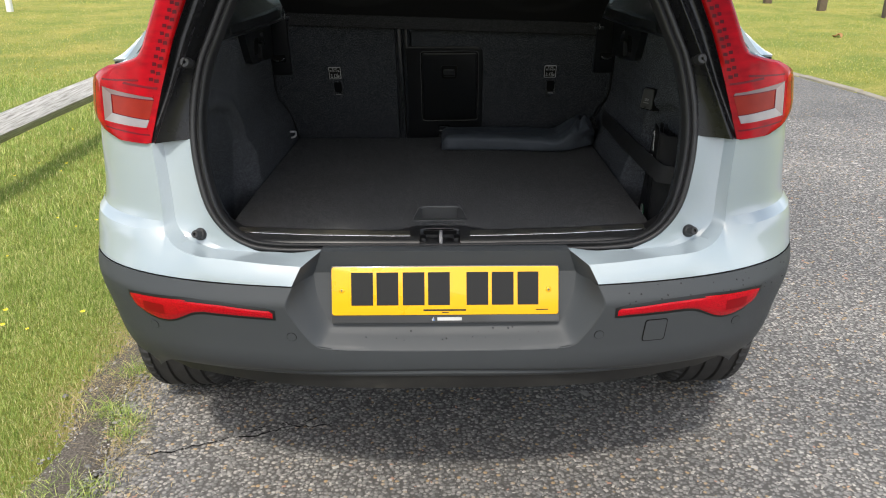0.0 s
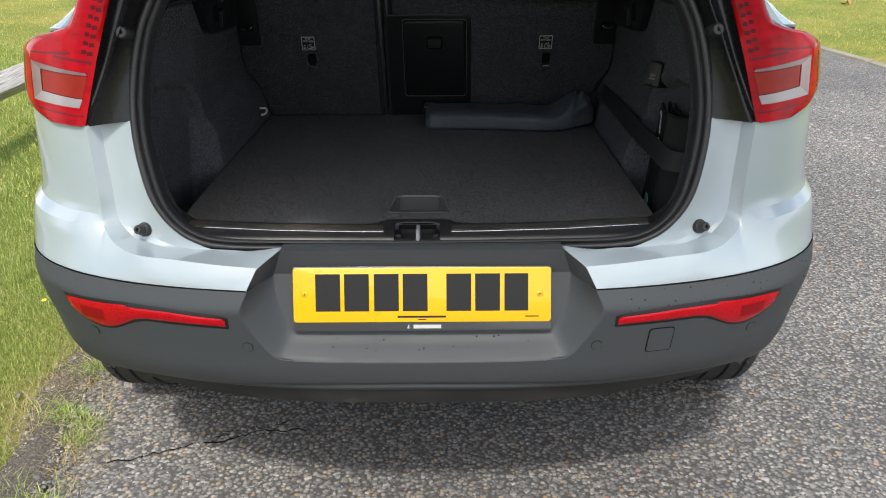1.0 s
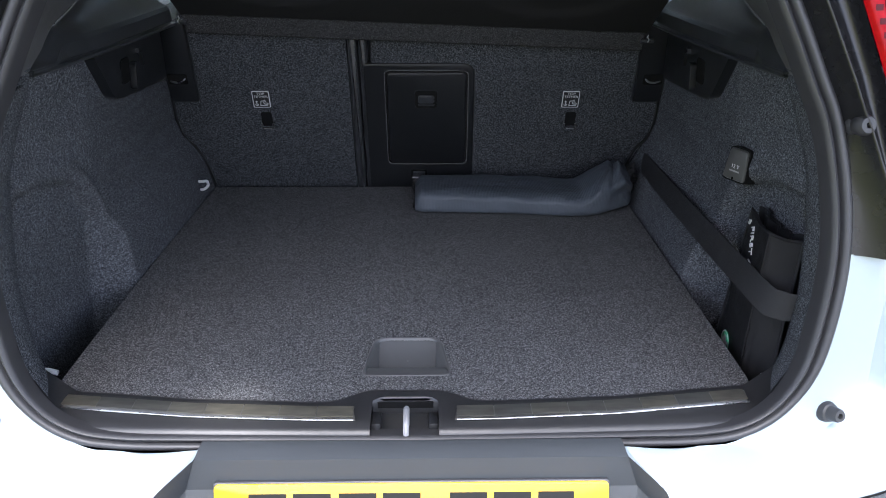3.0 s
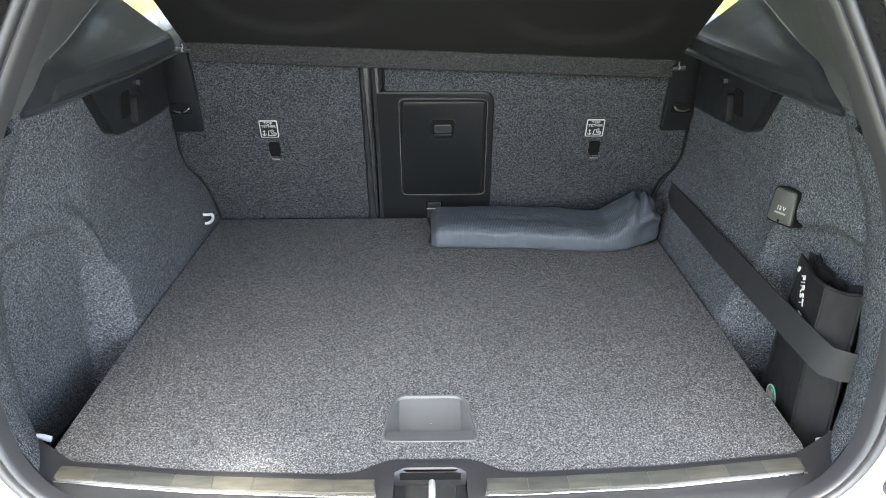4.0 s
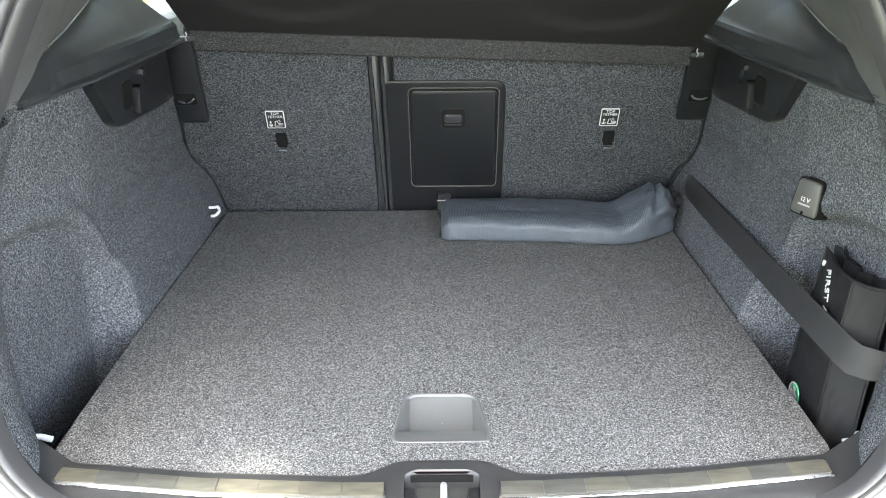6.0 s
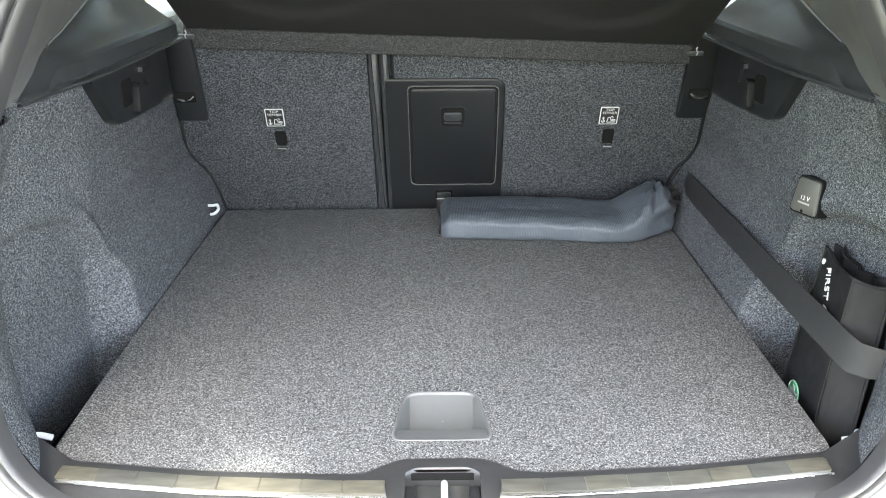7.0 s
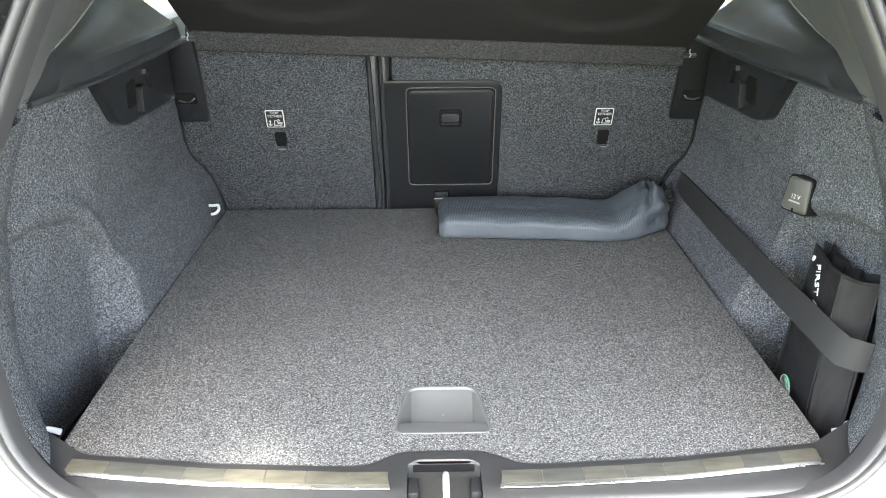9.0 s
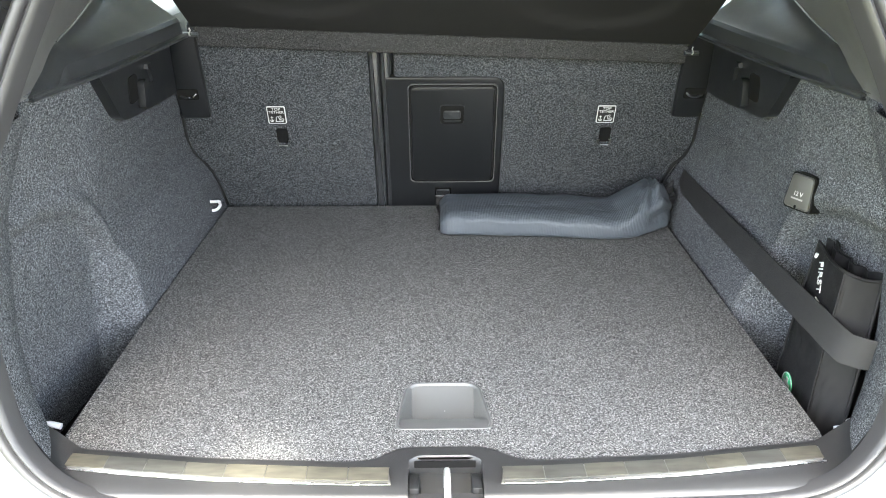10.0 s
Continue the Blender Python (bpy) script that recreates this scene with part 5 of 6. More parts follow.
def handle_tub():
    """The moulded finger pull: a thin raised rim, a front ledge, and behind it a tray that slopes down under the ledge."""
    rows = [[Vector((p.x, p.y, FLOOR + h)) for p in shrink(HANDLE, k)] for k, h in ((1.045, 0.0004), (1.03, 0.0014), (0.985, 0.0014), (0.955, -0.002))]
    rim = loft(rows, closed=True)
    ledge = sheet(lambda u, v: Vector((MID + lerp(-0.066, 0.066, u) * (1 - 0.03 * v), lerp(0.193, 0.221, v), FLOOR - 0.002 - 0.002 * v ** 3)), 8, 6)
    def tray(u, v):
        y = lerp(0.304, 0.219, v)
        w = lerp(0.046, 0.045, v)
        edge = abs(2 * u - 1) ** 8
        return Vector((MID + (2 * u - 1) * w, y, FLOOR - 0.004 - 0.034 * v ** 0.8 + 0.002 * edge))
    def cheek(s):
        return sheet(lambda u, v: Vector((MID + s * lerp(lerp(0.046, 0.045, u), lerp(0.052, 0.0665, u), v), lerp(0.304, 0.205, u), lerp(FLOOR - 0.004 - 0.034 * u ** 0.8, FLOOR - 0.001, v))), 8, 4)
    bm = join(rim, ledge, sheet(tray, 12, 8), cheek(1), cheek(-1))
    bmesh.ops.recalc_face_normals(bm, faces=bm.faces[:])
    return bm


HANDLEGREY = plain("handle_grey_plastic", (0.060, 0.061, 0.061), 0.48, grain=0.2, gscale=900)
part("floor_handle", handle_tub(), HANDLEGREY, load_floor, "recessed grey plastic finger pull", sharp=25)


# sill trim with its hump round the latch
def sill_trim():
    xs = [-0.545, -0.53, -0.515, -0.50] + [-0.50 + 0.0125 * k for k in range(1, 36)] + [MID - 0.047] + [MID + 0.047] + [0.05 + 0.0125 * k for k in range(1, 36)] + [0.50, 0.515, 0.53, 0.545]
    def column(x):
        front = 0.052 + 0.010 * (abs(x) / 0.5) ** 2
        back = sill_back(x)
        lift = 0.030 * max(0, abs(x) - 0.49) / 0.05
        y1 = front + 0.010
        return [(front - 0.002, 0.790), (front, 0.804), (front + 0.004, 0.811), (y1, FLOOR), (lerp(y1, back, 0.3), FLOOR + 0.001), (lerp(y1, back, 0.7), FLOOR + 0.0015), (back - 0.006, FLOOR + 0.003), (back - 0.001, FLOOR + 0.0025), (back + 0.002, FLOOR - 0.004)], lift
    def rows(sel):
        out = []
        for x in sel:
            col, lift = column(x)
            out.append([Vector((x, y + lift * 0.4, z + lift * (1 if i > 0 else 0.3))) for i, (y, z) in enumerate(col)])
        return out
    k = xs.index(MID - 0.047)
    left, right = loft(rows(xs[:k + 1])), loft(rows(xs[k + 1:]))
    # bridge behind the latch pocket
    bridge = []
    for i in range(13):
        x = MID + lerp(-0.047, 0.047, i / 12)
        e = abs(i - 6) / 6
        y0 = 0.1285 - 0.010 * max(0, e - 0.75) * 4
        b = sill_back(x)
        bridge.append([Vector((x, y0, FLOOR - 0.030)), Vector((x, y0, FLOOR - 0.003)), Vector((x, y0 + 0.004, FLOOR + 0.002)), Vector((x, b - 0.005, FLOOR + 0.003)), Vector((x, b - 0.001, FLOOR + 0.0025)), Vector((x, b + 0.002, FLOOR - 0.004))])
    bm = join(left, right, loft(bridge))
    bmesh.ops.recalc_face_normals(bm, faces=bm.faces[:])
    up = sum(f.normal.z * f.calc_area() for f in bm.faces)
    if up < 0:
        bmesh.ops.reverse_faces(bm, faces=bm.faces[:])
    return bm


sill = part("sill_trim", sill_trim(), SILL, car, "scuffed black plastic loading sill", sharp=40)
pocket = bmesh.new()
for q in ([(MID - 0.047, 0.04, 0.775), (MID + 0.047, 0.04, 0.775), (MID + 0.047, 0.129, 0.790), (MID - 0.047, 0.129, 0.790)],
          [(MID - 0.047, 0.129, 0.79), (MID + 0.047, 0.129, 0.79), (MID + 0.047, 0.129, 0.815), (MID - 0.047, 0.129, 0.815)],
          [(MID - 0.047, 0.04, 0.775), (MID - 0.047, 0.129, 0.79), (MID - 0.047, 0.129, 0.815), (MID - 0.047, 0.05, 0.812)],
          [(MID + 0.047, 0.04, 0.775), (MID + 0.047, 0.129, 0.79), (MID + 0.047, 0.129, 0.815), (MID + 0.047, 0.05, 0.812)]):
    pocket.faces.new([pocket.verts.new(p) for p in q])
bmesh.ops.solidify(pocket, geom=pocket.faces[:], thickness=0.003)
part("latch_pocket", pocket, HANDLEGREY, sill, "grey recess for the latch")
part("pocket_slot", slab(rounded(rect(MID - 0.043, 0.802, MID + 0.043, 0.812), 0.003, 3), 0.0, 0.002, frame_of((0, 0.1265, 0), (1, 0, 0), (0, 0, 1))), DARK, sill)
STRIKER = plain("dull_zinc_striker", (0.21, 0.21, 0.215), 0.4)
part("striker", tube(curve([(MID + 0.002, 0.106, 0.785), (MID + 0.002, 0.104, 0.812), (MID + 0.002, 0.090, 0.822), (MID + 0.002, 0.066, 0.822), (MID + 0.002, 0.056, 0.812), (MID + 0.002, 0.055, 0.780)], 5), 0.0042, 10), STRIKER, sill, "bare steel latch striker")
for s in (1, -1):
    b = box(MID + s * 0.040 - 0.0075, 0.072, 0.785, MID + s * 0.040 + 0.0075, 0.104, 0.812, 0.004)
    part("latch_buffer", b, BLACK, sill, "black rubber latch buffer")


def tread_strip(x0, x1):
    """A bright metal strip with a rolled rim and eight pressed pads."""
    def y_at(x, t):
        d = abs(x - MID)
        back = table(d, (0.07, 0.1075), (0.13, 0.1085), (0.30, 0.119), (0.49, 0.1440))
        return back - 0.0325 * (1 - t)
    def rim(u, v):
        x = lerp(x0, x1, u)
        h = 0.0042 * math.sin(math.pi * min(1, v)) ** 0.4
        x += 0.006 * (v - 0.5) * (1 if x > 0 else -1) * (1 if (u < 0.02 or u > 0.98) else 0)
        return Vector((x, y_at(x, v), FLOOR + 0.0015 + h))
    bm = sheet(rim, 60, 8)
    strip = part("tread_strip", bm, TREAD, sill, "brushed metal tread strip with pressed pads", sharp=50)
    line = [Vector((lerp(x0, x1, k / 24), y_at(lerp(x0, x1, k / 24), 0.0) - 0.0005, FLOOR + 0.0035)) for k in range(25)]
    part("strip_edge", tube(line, 0.0014, 8), BRIGHT, strip, "polished front edge")
    n = 8
    for k in range(n):
        a, b = lerp(x0, x1, (k + 0.012) / n), lerp(x0, x1, (k + 0.988) / n)
        p = sheet(lambda u, v: Vector((lerp(a, b, u), y_at(lerp(a, b, u) + 0.004 * (v - 0.5), lerp(0.14, 0.90, v)), FLOOR + 0.0058 + 0.0007 * math.sin(math.pi * u) * math.sin(math.pi * v))), 6, 4, thick=0.0012)
        part("tread_pad", p, PAD, strip)
    return strip


BRIGHT = plain("polished_steel", (0.50, 0.50, 0.49), 0.26, metal=1.0)
PAD = Mat("worn_tread_pad", (0.40, 0.40, 0.36), 0.42, 0.6)
oi = PAD.node("ShaderNodeObjectInfo")
PAD.base(PAD.mix(PAD.noise(45, 6.0, (0.5, 2, 1)), (0.055, 0.054, 0.046), PAD.mix(oi.outputs["Random"], (0.140, 0.141, 0.130), (0.235, 0.215, 0.160))))
PAD = PAD.m
tread_strip(-0.497, MID - 0.071)
tread_strip(MID + 0.072, 0.481)


# ---- side walls ----
def wall_x(y, z, side):
    """Half width of the trimmed boot: a flat lining, a rounded wheel housing low down, a sunk tray ahead of the mouth."""
    if side < 0:
        flat = table(z, (0.70, 0.502), (0.80, 0.503), (0.865, 0.510), (0.90, 0.517), (0.93, 0.532), (0.955, 0.549), (1.0, 0.557), (1.05, 0.556), (1.24, 0.546))
    else:
        flat = table(z, (0.70, 0.497), (0.80, 0.498), (0.863, 0.515), (0.911, 0.533), (0.949, 0.549), (0.986, 0.557), (1.05, 0.556), (1.24, 0.546))
    flat += 0.004
    if side < 0:
        flat += 0.020 * (1 - smooth(0.18, 1.06, y) ** 1.2) * smooth(0.98, 0.84, z)
    # a soft brow stands over the tray
    upper = 0.557 - 0.010 * smooth(1.05, 1.24, z) + 0.13 * max(0.0, 0.51 - y) * (1 - 0.55 * smooth(1.10, 1.25, z))
    brow = 1.070 - 0.28 * max(0.0, y - 0.34) - 9.0 * max(0.0, y - 0.42) ** 2
    upper -= 0.010 * math.exp(-((z - brow - 0.016) / 0.022) ** 2)
    tray = 0.580 + 0.09 * max(0.0, 0.50 - y) + 0.08 * (1.0 - z)
    front = lerp(upper, tray, smooth(-0.006, 0.016, brow - z))
    return lerp(front, flat, smooth(0.492, 0.536, y))


MOUTH_X = [(0.70, 0.520), (0.80, 0.542), (0.815, 0.548), (0.87, 0.565), (0.95, 0.579), (1.04, 0.582), (1.11, 0.579), (1.16, 0.566), (1.237, 0.541)]


def side_wall(side):
    def fn(u, v):
        z = lerp(0.70, 1.245, v)
        y0 = 0.168 + 0.27 * (z - 0.79)
        y1 = 1.10 - 0.40 * (z - FLOOR) - 0.010
        y = lerp(y0, y1, u)
        return Vector((side * wall_x(y, z, side), y, z))
    bm = sheet(fn, 130, 84, flip=side < 0, thick=-0.004)
    return part("side_carpet", bm, SIDEFELT, car, "moulded charcoal carpet side wall", sharp=60)


side_wall(1), side_wall(-1)


def mouth_trim(side):
    """Felt-covered trim that returns from the seal to the side wall, in two lengths."""
    def fn(za, zb, dx):
        def g(u, v):
            z = lerp(za, zb, v)
            a = Vector((mouth(z) - 0.043 * SEAL_W + 0.003, open_y(z) + 0.020, z))
            b = Vector((table(z, *MOUTH_X) + dx, 0.13 + 0.27 * (z - 0.79) + 0.055, z))
            p = a.lerp(b, u)
            p.x -= 0.006 * math.sin(math.pi * u)
            p.x *= side
            return p
        return g
    part("mouth_trim", sheet(fn(0.850, 1.240, 0.0), 8, 32, flip=side > 0), SIDEFELT, car, "felt-covered trim round the boot mouth")


mouth_trim(1), mouth_trim(-1)
part("well_floor", box(-0.62, 0.07, 0.60, 0.62, 1.15, 0.70), DARK, car)


# ---- rear seat backs ----
LEAN = 0.40


SEAT = frame_of((0, 1.085, FLOOR), (1, 0, 0), (0, -LEAN, 1))
UP = math.sqrt(1 + LEAN * LEAN)


def sv(z):
    """Distance up the seat back for a height."""
    return (z - FLOOR) * UP


def seat_slab(x0, x1, top, outer):
    # the outer shoulder is cut back where the latch plate sits
    if outer > 0:
        o = [(x0, -0.05), (x1, -0.05), (x1, sv(1.08)), (x1 - 0.060, sv(1.17)), (x1 - 0.078, sv(top)), (x0, sv(top))]
        r = [0.0, 0.0, 0.02, 0.02, 0.02, 0.03]
    else:
        o = [(x0, -0.05), (x1, -0.05), (x1, sv(top)), (x0 + 0.078, sv(top)), (x0 + 0.060, sv(1.17)), (x0, sv(1.08))]
        r = [0.0, 0.0, 0.03, 0.02, 0.02, 0.02]
    return slab(rounded(o, r, 5), -0.09, 0.0, SEAT, 0.010)


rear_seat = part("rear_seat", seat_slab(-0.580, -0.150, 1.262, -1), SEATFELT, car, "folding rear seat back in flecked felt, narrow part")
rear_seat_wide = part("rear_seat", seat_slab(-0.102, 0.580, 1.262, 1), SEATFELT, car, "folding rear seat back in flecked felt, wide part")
part("seat_seam", join(slab(rounded(rect(-0.150, -0.05, -0.129, sv(1.28)), 0.004, 2), -0.03, 0.006, SEAT, 0.006), slab(rounded(rect(-0.127, -0.05, -0.108, sv(1.28)), 0.004, 2), -0.03, 0.002, SEAT, 0.006)), TRIM, rear_seat, "grey rubber bead along the seat split")

# load-through panel with its hatch
panel = part("load_panel", slab(rounded([(-0.119, -0.03), (0.136, -0.03), (0.130, sv(1.139)), (-0.119, sv(1.139))], [0, 0, 0.03, 0.006], 6), -0.01, 0.004, SEAT, 0.004), SATIN, rear_seat_wide, "black plastic load-through panel")
# paler grey stands in for the light that raised plastic edges catch
EDGEGLINT = plain("plastic_edge_glint", (0.062, 0.062, 0.062), 0.35)
hd = rounded([(-0.067, sv(0.882)), (0.115, sv(0.882)), (0.111, sv(1.120)), (-0.068, sv(1.120))], 0.012, 5)
part("hatch_gap", slab(rounded([(-0.0705, sv(0.882) - 0.0035), (0.1185, sv(0.882) - 0.0035), (0.1145, sv(1.120) + 0.0035), (-0.0715, sv(1.120) + 0.0035)], 0.014, 5), 0.003, 0.0045, SEAT), DARK, panel)
part("hatch_lip", frame_ring(rounded([(-0.0725, sv(0.882) - 0.006), (0.1205, sv(0.882) - 0.006), (0.1165, sv(1.120) + 0.0055), (-0.0735, sv(1.120) + 0.0055)], 0.015, 5), rounded([(-0.0708, sv(0.882) - 0.004), (0.1188, sv(0.882) - 0.004), (0.1148, sv(1.120) + 0.004), (-0.0718, sv(1.120) + 0.004)], 0.014, 5), 0.003, 0.0065, SEAT), EDGEGLINT, panel)
hatch = part("hatch_door", slab(hd, 0.003, 0.009, SEAT, 0.004), SATIN, panel, "ski hatch door")
# part of the hatch: its pull
pull_o = rounded(rect(-0.004, sv(1.034), 0.046, sv(1.078)), 0.008, 4)
part("pull_recess", slab(pull_o, 0.0085, 0.0098, SEAT), DARK, hatch)
part("pull_rim", frame_ring(rounded(rect(-0.0055, sv(1.0325), 0.0475, sv(1.0795)), 0.009, 4), pull_o, 0.0085, 0.0112, SEAT), SATIN, hatch)
part("pull_bar", slab(rounded(rect(0.0025, sv(1.046), 0.0395, sv(1.066)), 0.005, 4), 0.009, 0.0125, SEAT, 0.003), TRIM, hatch)
part("pull_bar", slab(rounded(rect(0.0025, sv(1.0405), 0.0395, sv(1.0435)), 0.001, 2), 0.009, 0.0118, SEAT), TRIM, hatch)


# tether labels and anchors
def tether(x, seat):
    s0, s1 = sv(1.030), sv(1.071)
    w = 0.0195
    tag = part("tether_label", slab(rounded(rect(x - w, s0, x + w, s1), 0.003, 3), 0.0, 0.0016, SEAT), WHITEINK, seat, "white-edged top tether label")
    part("label_field", slab(rounded(rect(x - w + 0.0018, s0 + 0.0018, x + w - 0.0018, s1 - 0.0018), 0.002, 3), 0.0014, 0.0020, SEAT), PLATEBLACK, tag)
    for t, h in (("TOP", 0.0365), ("TETHER", 0.0285)):
        part("label_writing", letters(t, 0.0092 if t == "TOP" else 0.0086, SEAT @ Matrix.Translation((x, s0 + h * 1.0 + 0.001, 0.0022)) @ Matrix.Scale(1.05, 4, (1, 0, 0))), WHITEINK, tag, 'reads "%s"' % t)
    def stroke(*pts, r=0.0008):
        return tube([SEAT @ Vector((x + a, s0 + b, 0.0022)) for a, b in pts], r, 6)
    fig = join(stroke((-0.011, 0.019), (-0.011, 0.006)), stroke((-0.0145, 0.010), (-0.0135, 0.0065), (-0.011, 0.0055), (-0.0085, 0.0065), (-0.0075, 0.010)), stroke((-0.0135, 0.0165), (-0.0085, 0.0165)),
               stroke((-0.003, 0.006), (0.013, 0.006), (0.0145, 0.009), (0.006, 0.010), (0.003, 0.019), (-0.001, 0.018), (-0.003, 0.006)), stroke((0.005, 0.019), (0.008, 0.021), (0.010, 0.018), (0.007, 0.016)), stroke((0.007, 0.0125), (0.012, 0.013), (0.015, 0.011)))
    part("label_pictogram", fig, WHITEINK, tag)
    ax = x + 0.006
    # no dent is cut here; a flat dark patch carries the recess's shade
    hole = part("tether_recess", slab(rounded(rect(ax - 0.013, sv(0.981), ax + 0.012, sv(1.017)), 0.006, 3), -0.002, 0.0010, SEAT), SHADEFELT, seat, "dark felt patch for the shade in the tether anchor's recess")
    lip = sheet(lambda u, v: SEAT @ Vector((lerp(ax - 0.014, ax + 0.013, u), lerp(sv(0.954), sv(0.979), v), 0.0012 + 0.004 * math.sin(math.pi * v) * math.sin(math.pi * u))), 6, 5)
    part("recess_lip", lip, SEATFELT, hole)
    bar = part("anchor_bar", tube(curve([SEAT @ Vector((ax - 0.014, sv(0.988), 0.002)), SEAT @ Vector((ax - 0.012, sv(0.979), 0.006)), SEAT @ Vector((ax, sv(0.978), 0.008)), SEAT @ Vector((ax + 0.012, sv(0.979), 0.006)), SEAT @ Vector((ax + 0.013, sv(0.988), 0.002))], 4), 0.0026, 8), SATIN, hole, "black anchor bar")
    # bright rod laid on the black bar as its highlight
    part("bar_glint", tube([SEAT @ Vector((ax - 0.009, sv(0.9795), 0.0088)), SEAT @ Vector((ax + 0.009, sv(0.9795), 0.0098))], 0.0014, 6), CHROME, bar, "bright line for the highlight on the bar")


tether(-0.3555, rear_seat), tether(0.3535, rear_seat_wide)


# belt guide plates at the outer corners of the seat
def belt_plate(s, seat):
    o = [(0.494, sv(1.048)), (0.556, sv(1.048)), (0.562, sv(1.235)), (0.488, sv(1.235))]
    o = [(p[0] * s, p[1]) for p in o]
    if s < 0:
        o = o[::-1]
    pl = part("latch_plate", slab(rounded(o, [0.006] * 4, 3), -0.004, 0.010, SEAT, 0.004), SATIN, seat, "black plastic seat latch plate")
    h = [(p * s, q) for p, q in ((0.508, sv(1.094)), (0.552, sv(1.094)), (0.552, sv(1.118)), (0.508, sv(1.118)))]
    if s < 0:
        h = h[::-1]
    part("latch_window", slab(rounded(h, 0.005, 3), 0.0095, 0.0112, SEAT), DARK, pl)
    part("latch_loop", tube(curve([SEAT @ Vector((s * q[0], sv(q[1]), q[2])) for q in ((0.548, 1.102, 0.009), (0.535, 1.100, 0.0135), (0.520, 1.102, 0.0135), (0.512, 1.108, 0.009))], 3), 0.0022, 8), CHROME, pl, "steel seat catch")
    part("seat_gap", tube(curve([SEAT @ Vector((s * q, sv(h), 0.003)) for q, h in ((0.556, 1.055), (0.559, 0.992), (0.551, 0.951), (0.529, 0.920), (0.513, 0.868), (0.505, 0.816))], 5), 0.0042, 6), BLACK, pl)


belt_plate(-1, rear_seat), belt_plate(1, rear_seat_wide)

# middle belt buckle hanging below the hatch
bk = part("belt_eye", join(slab(rounded(rect(-0.016, sv(0.838), 0.022, sv(0.860)), 0.003, 3), 0.003, 0.0052, SEAT)), DARK, panel)
part("eye_plate", slab(rounded(rect(-0.012, sv(0.842), 0.018, sv(0.856)), 0.003, 3), 0.004, 0.010, SEAT, 0.002), TRIM, bk)
part("eye_rod", tube([SEAT @ Vector((-0.014, sv(0.842), 0.012)), SEAT @ Vector((0.021, sv(0.842), 0.012))], 0.0024, 8), TRIM, bk)
part("belt_web", sheet(lambda u, v: SEAT @ Vector((lerp(-0.012, 0.012, u) - 0.004 * v, lerp(sv(0.841), sv(0.800), v), 0.012 + 0.004 * v)), 3, 5, thick=0.002), plain("grey_webbing", (0.022, 0.022, 0.022), 0.7, grain=0.5), panel, "grey seat-belt webbing")

# door cards under the side glass, with a bright strip along their tops
for s in (1, -1):
    side = (lambda b: b) if s > 0 else mirrored
    card = part("door_card", side(box(0.575, 1.03, 0.60, 0.72, 1.74, 1.248, 0.012)), BLACK, car, "black rear door lining")
    part("window_strip", side(tube(curve([(0.63, 1.20, 1.250), (0.66, 1.32, 1.245), (0.70, 1.70, 1.225)], 5), 0.0026, 8)), GREYINK, card, "thin pale strip under the side glass")

# rear bench and head restraints ahead of the seat backs, under the roof
for x in (-0.34, 0.34):
    part("head_restraint", box(x - 0.13, 0.90, 1.31, x + 0.13, 1.00, 1.47, 0.03, 3), FABRIC, car)
part("seat_cushion", box(-0.60, 1.16, 0.55, 0.60, 1.75, 0.80, 0.05, 3), FABRIC, car)
part("cabin_floor", box(-0.80, 1.1, 0.42, 0.80, 3.0, 0.47), DARK, car)
for x in (-0.36, 0.36):
    part("front_seat", box(x - 0.24, 2.05, 0.55, x + 0.24, 2.25, 1.32, 0.06, 3), FABRIC, car)


# ---- upper side trims ----
LEDGE_LINE = [(0.557, 0.335, 1.240), (0.561, 0.40, 1.262), (0.564, 0.455, 1.288), (0.577, 0.56, 1.301), (0.600, 0.732, 1.327), (0.612, 0.865, 1.352)]


def ledge_edge(y):
    """Where the ledge meets the pillar lining, at y."""
    return table(y, *[(p[1], p[0]) for p in LEDGE_LINE]), table(y, *[(p[1], p[2]) for p in LEDGE_LINE])


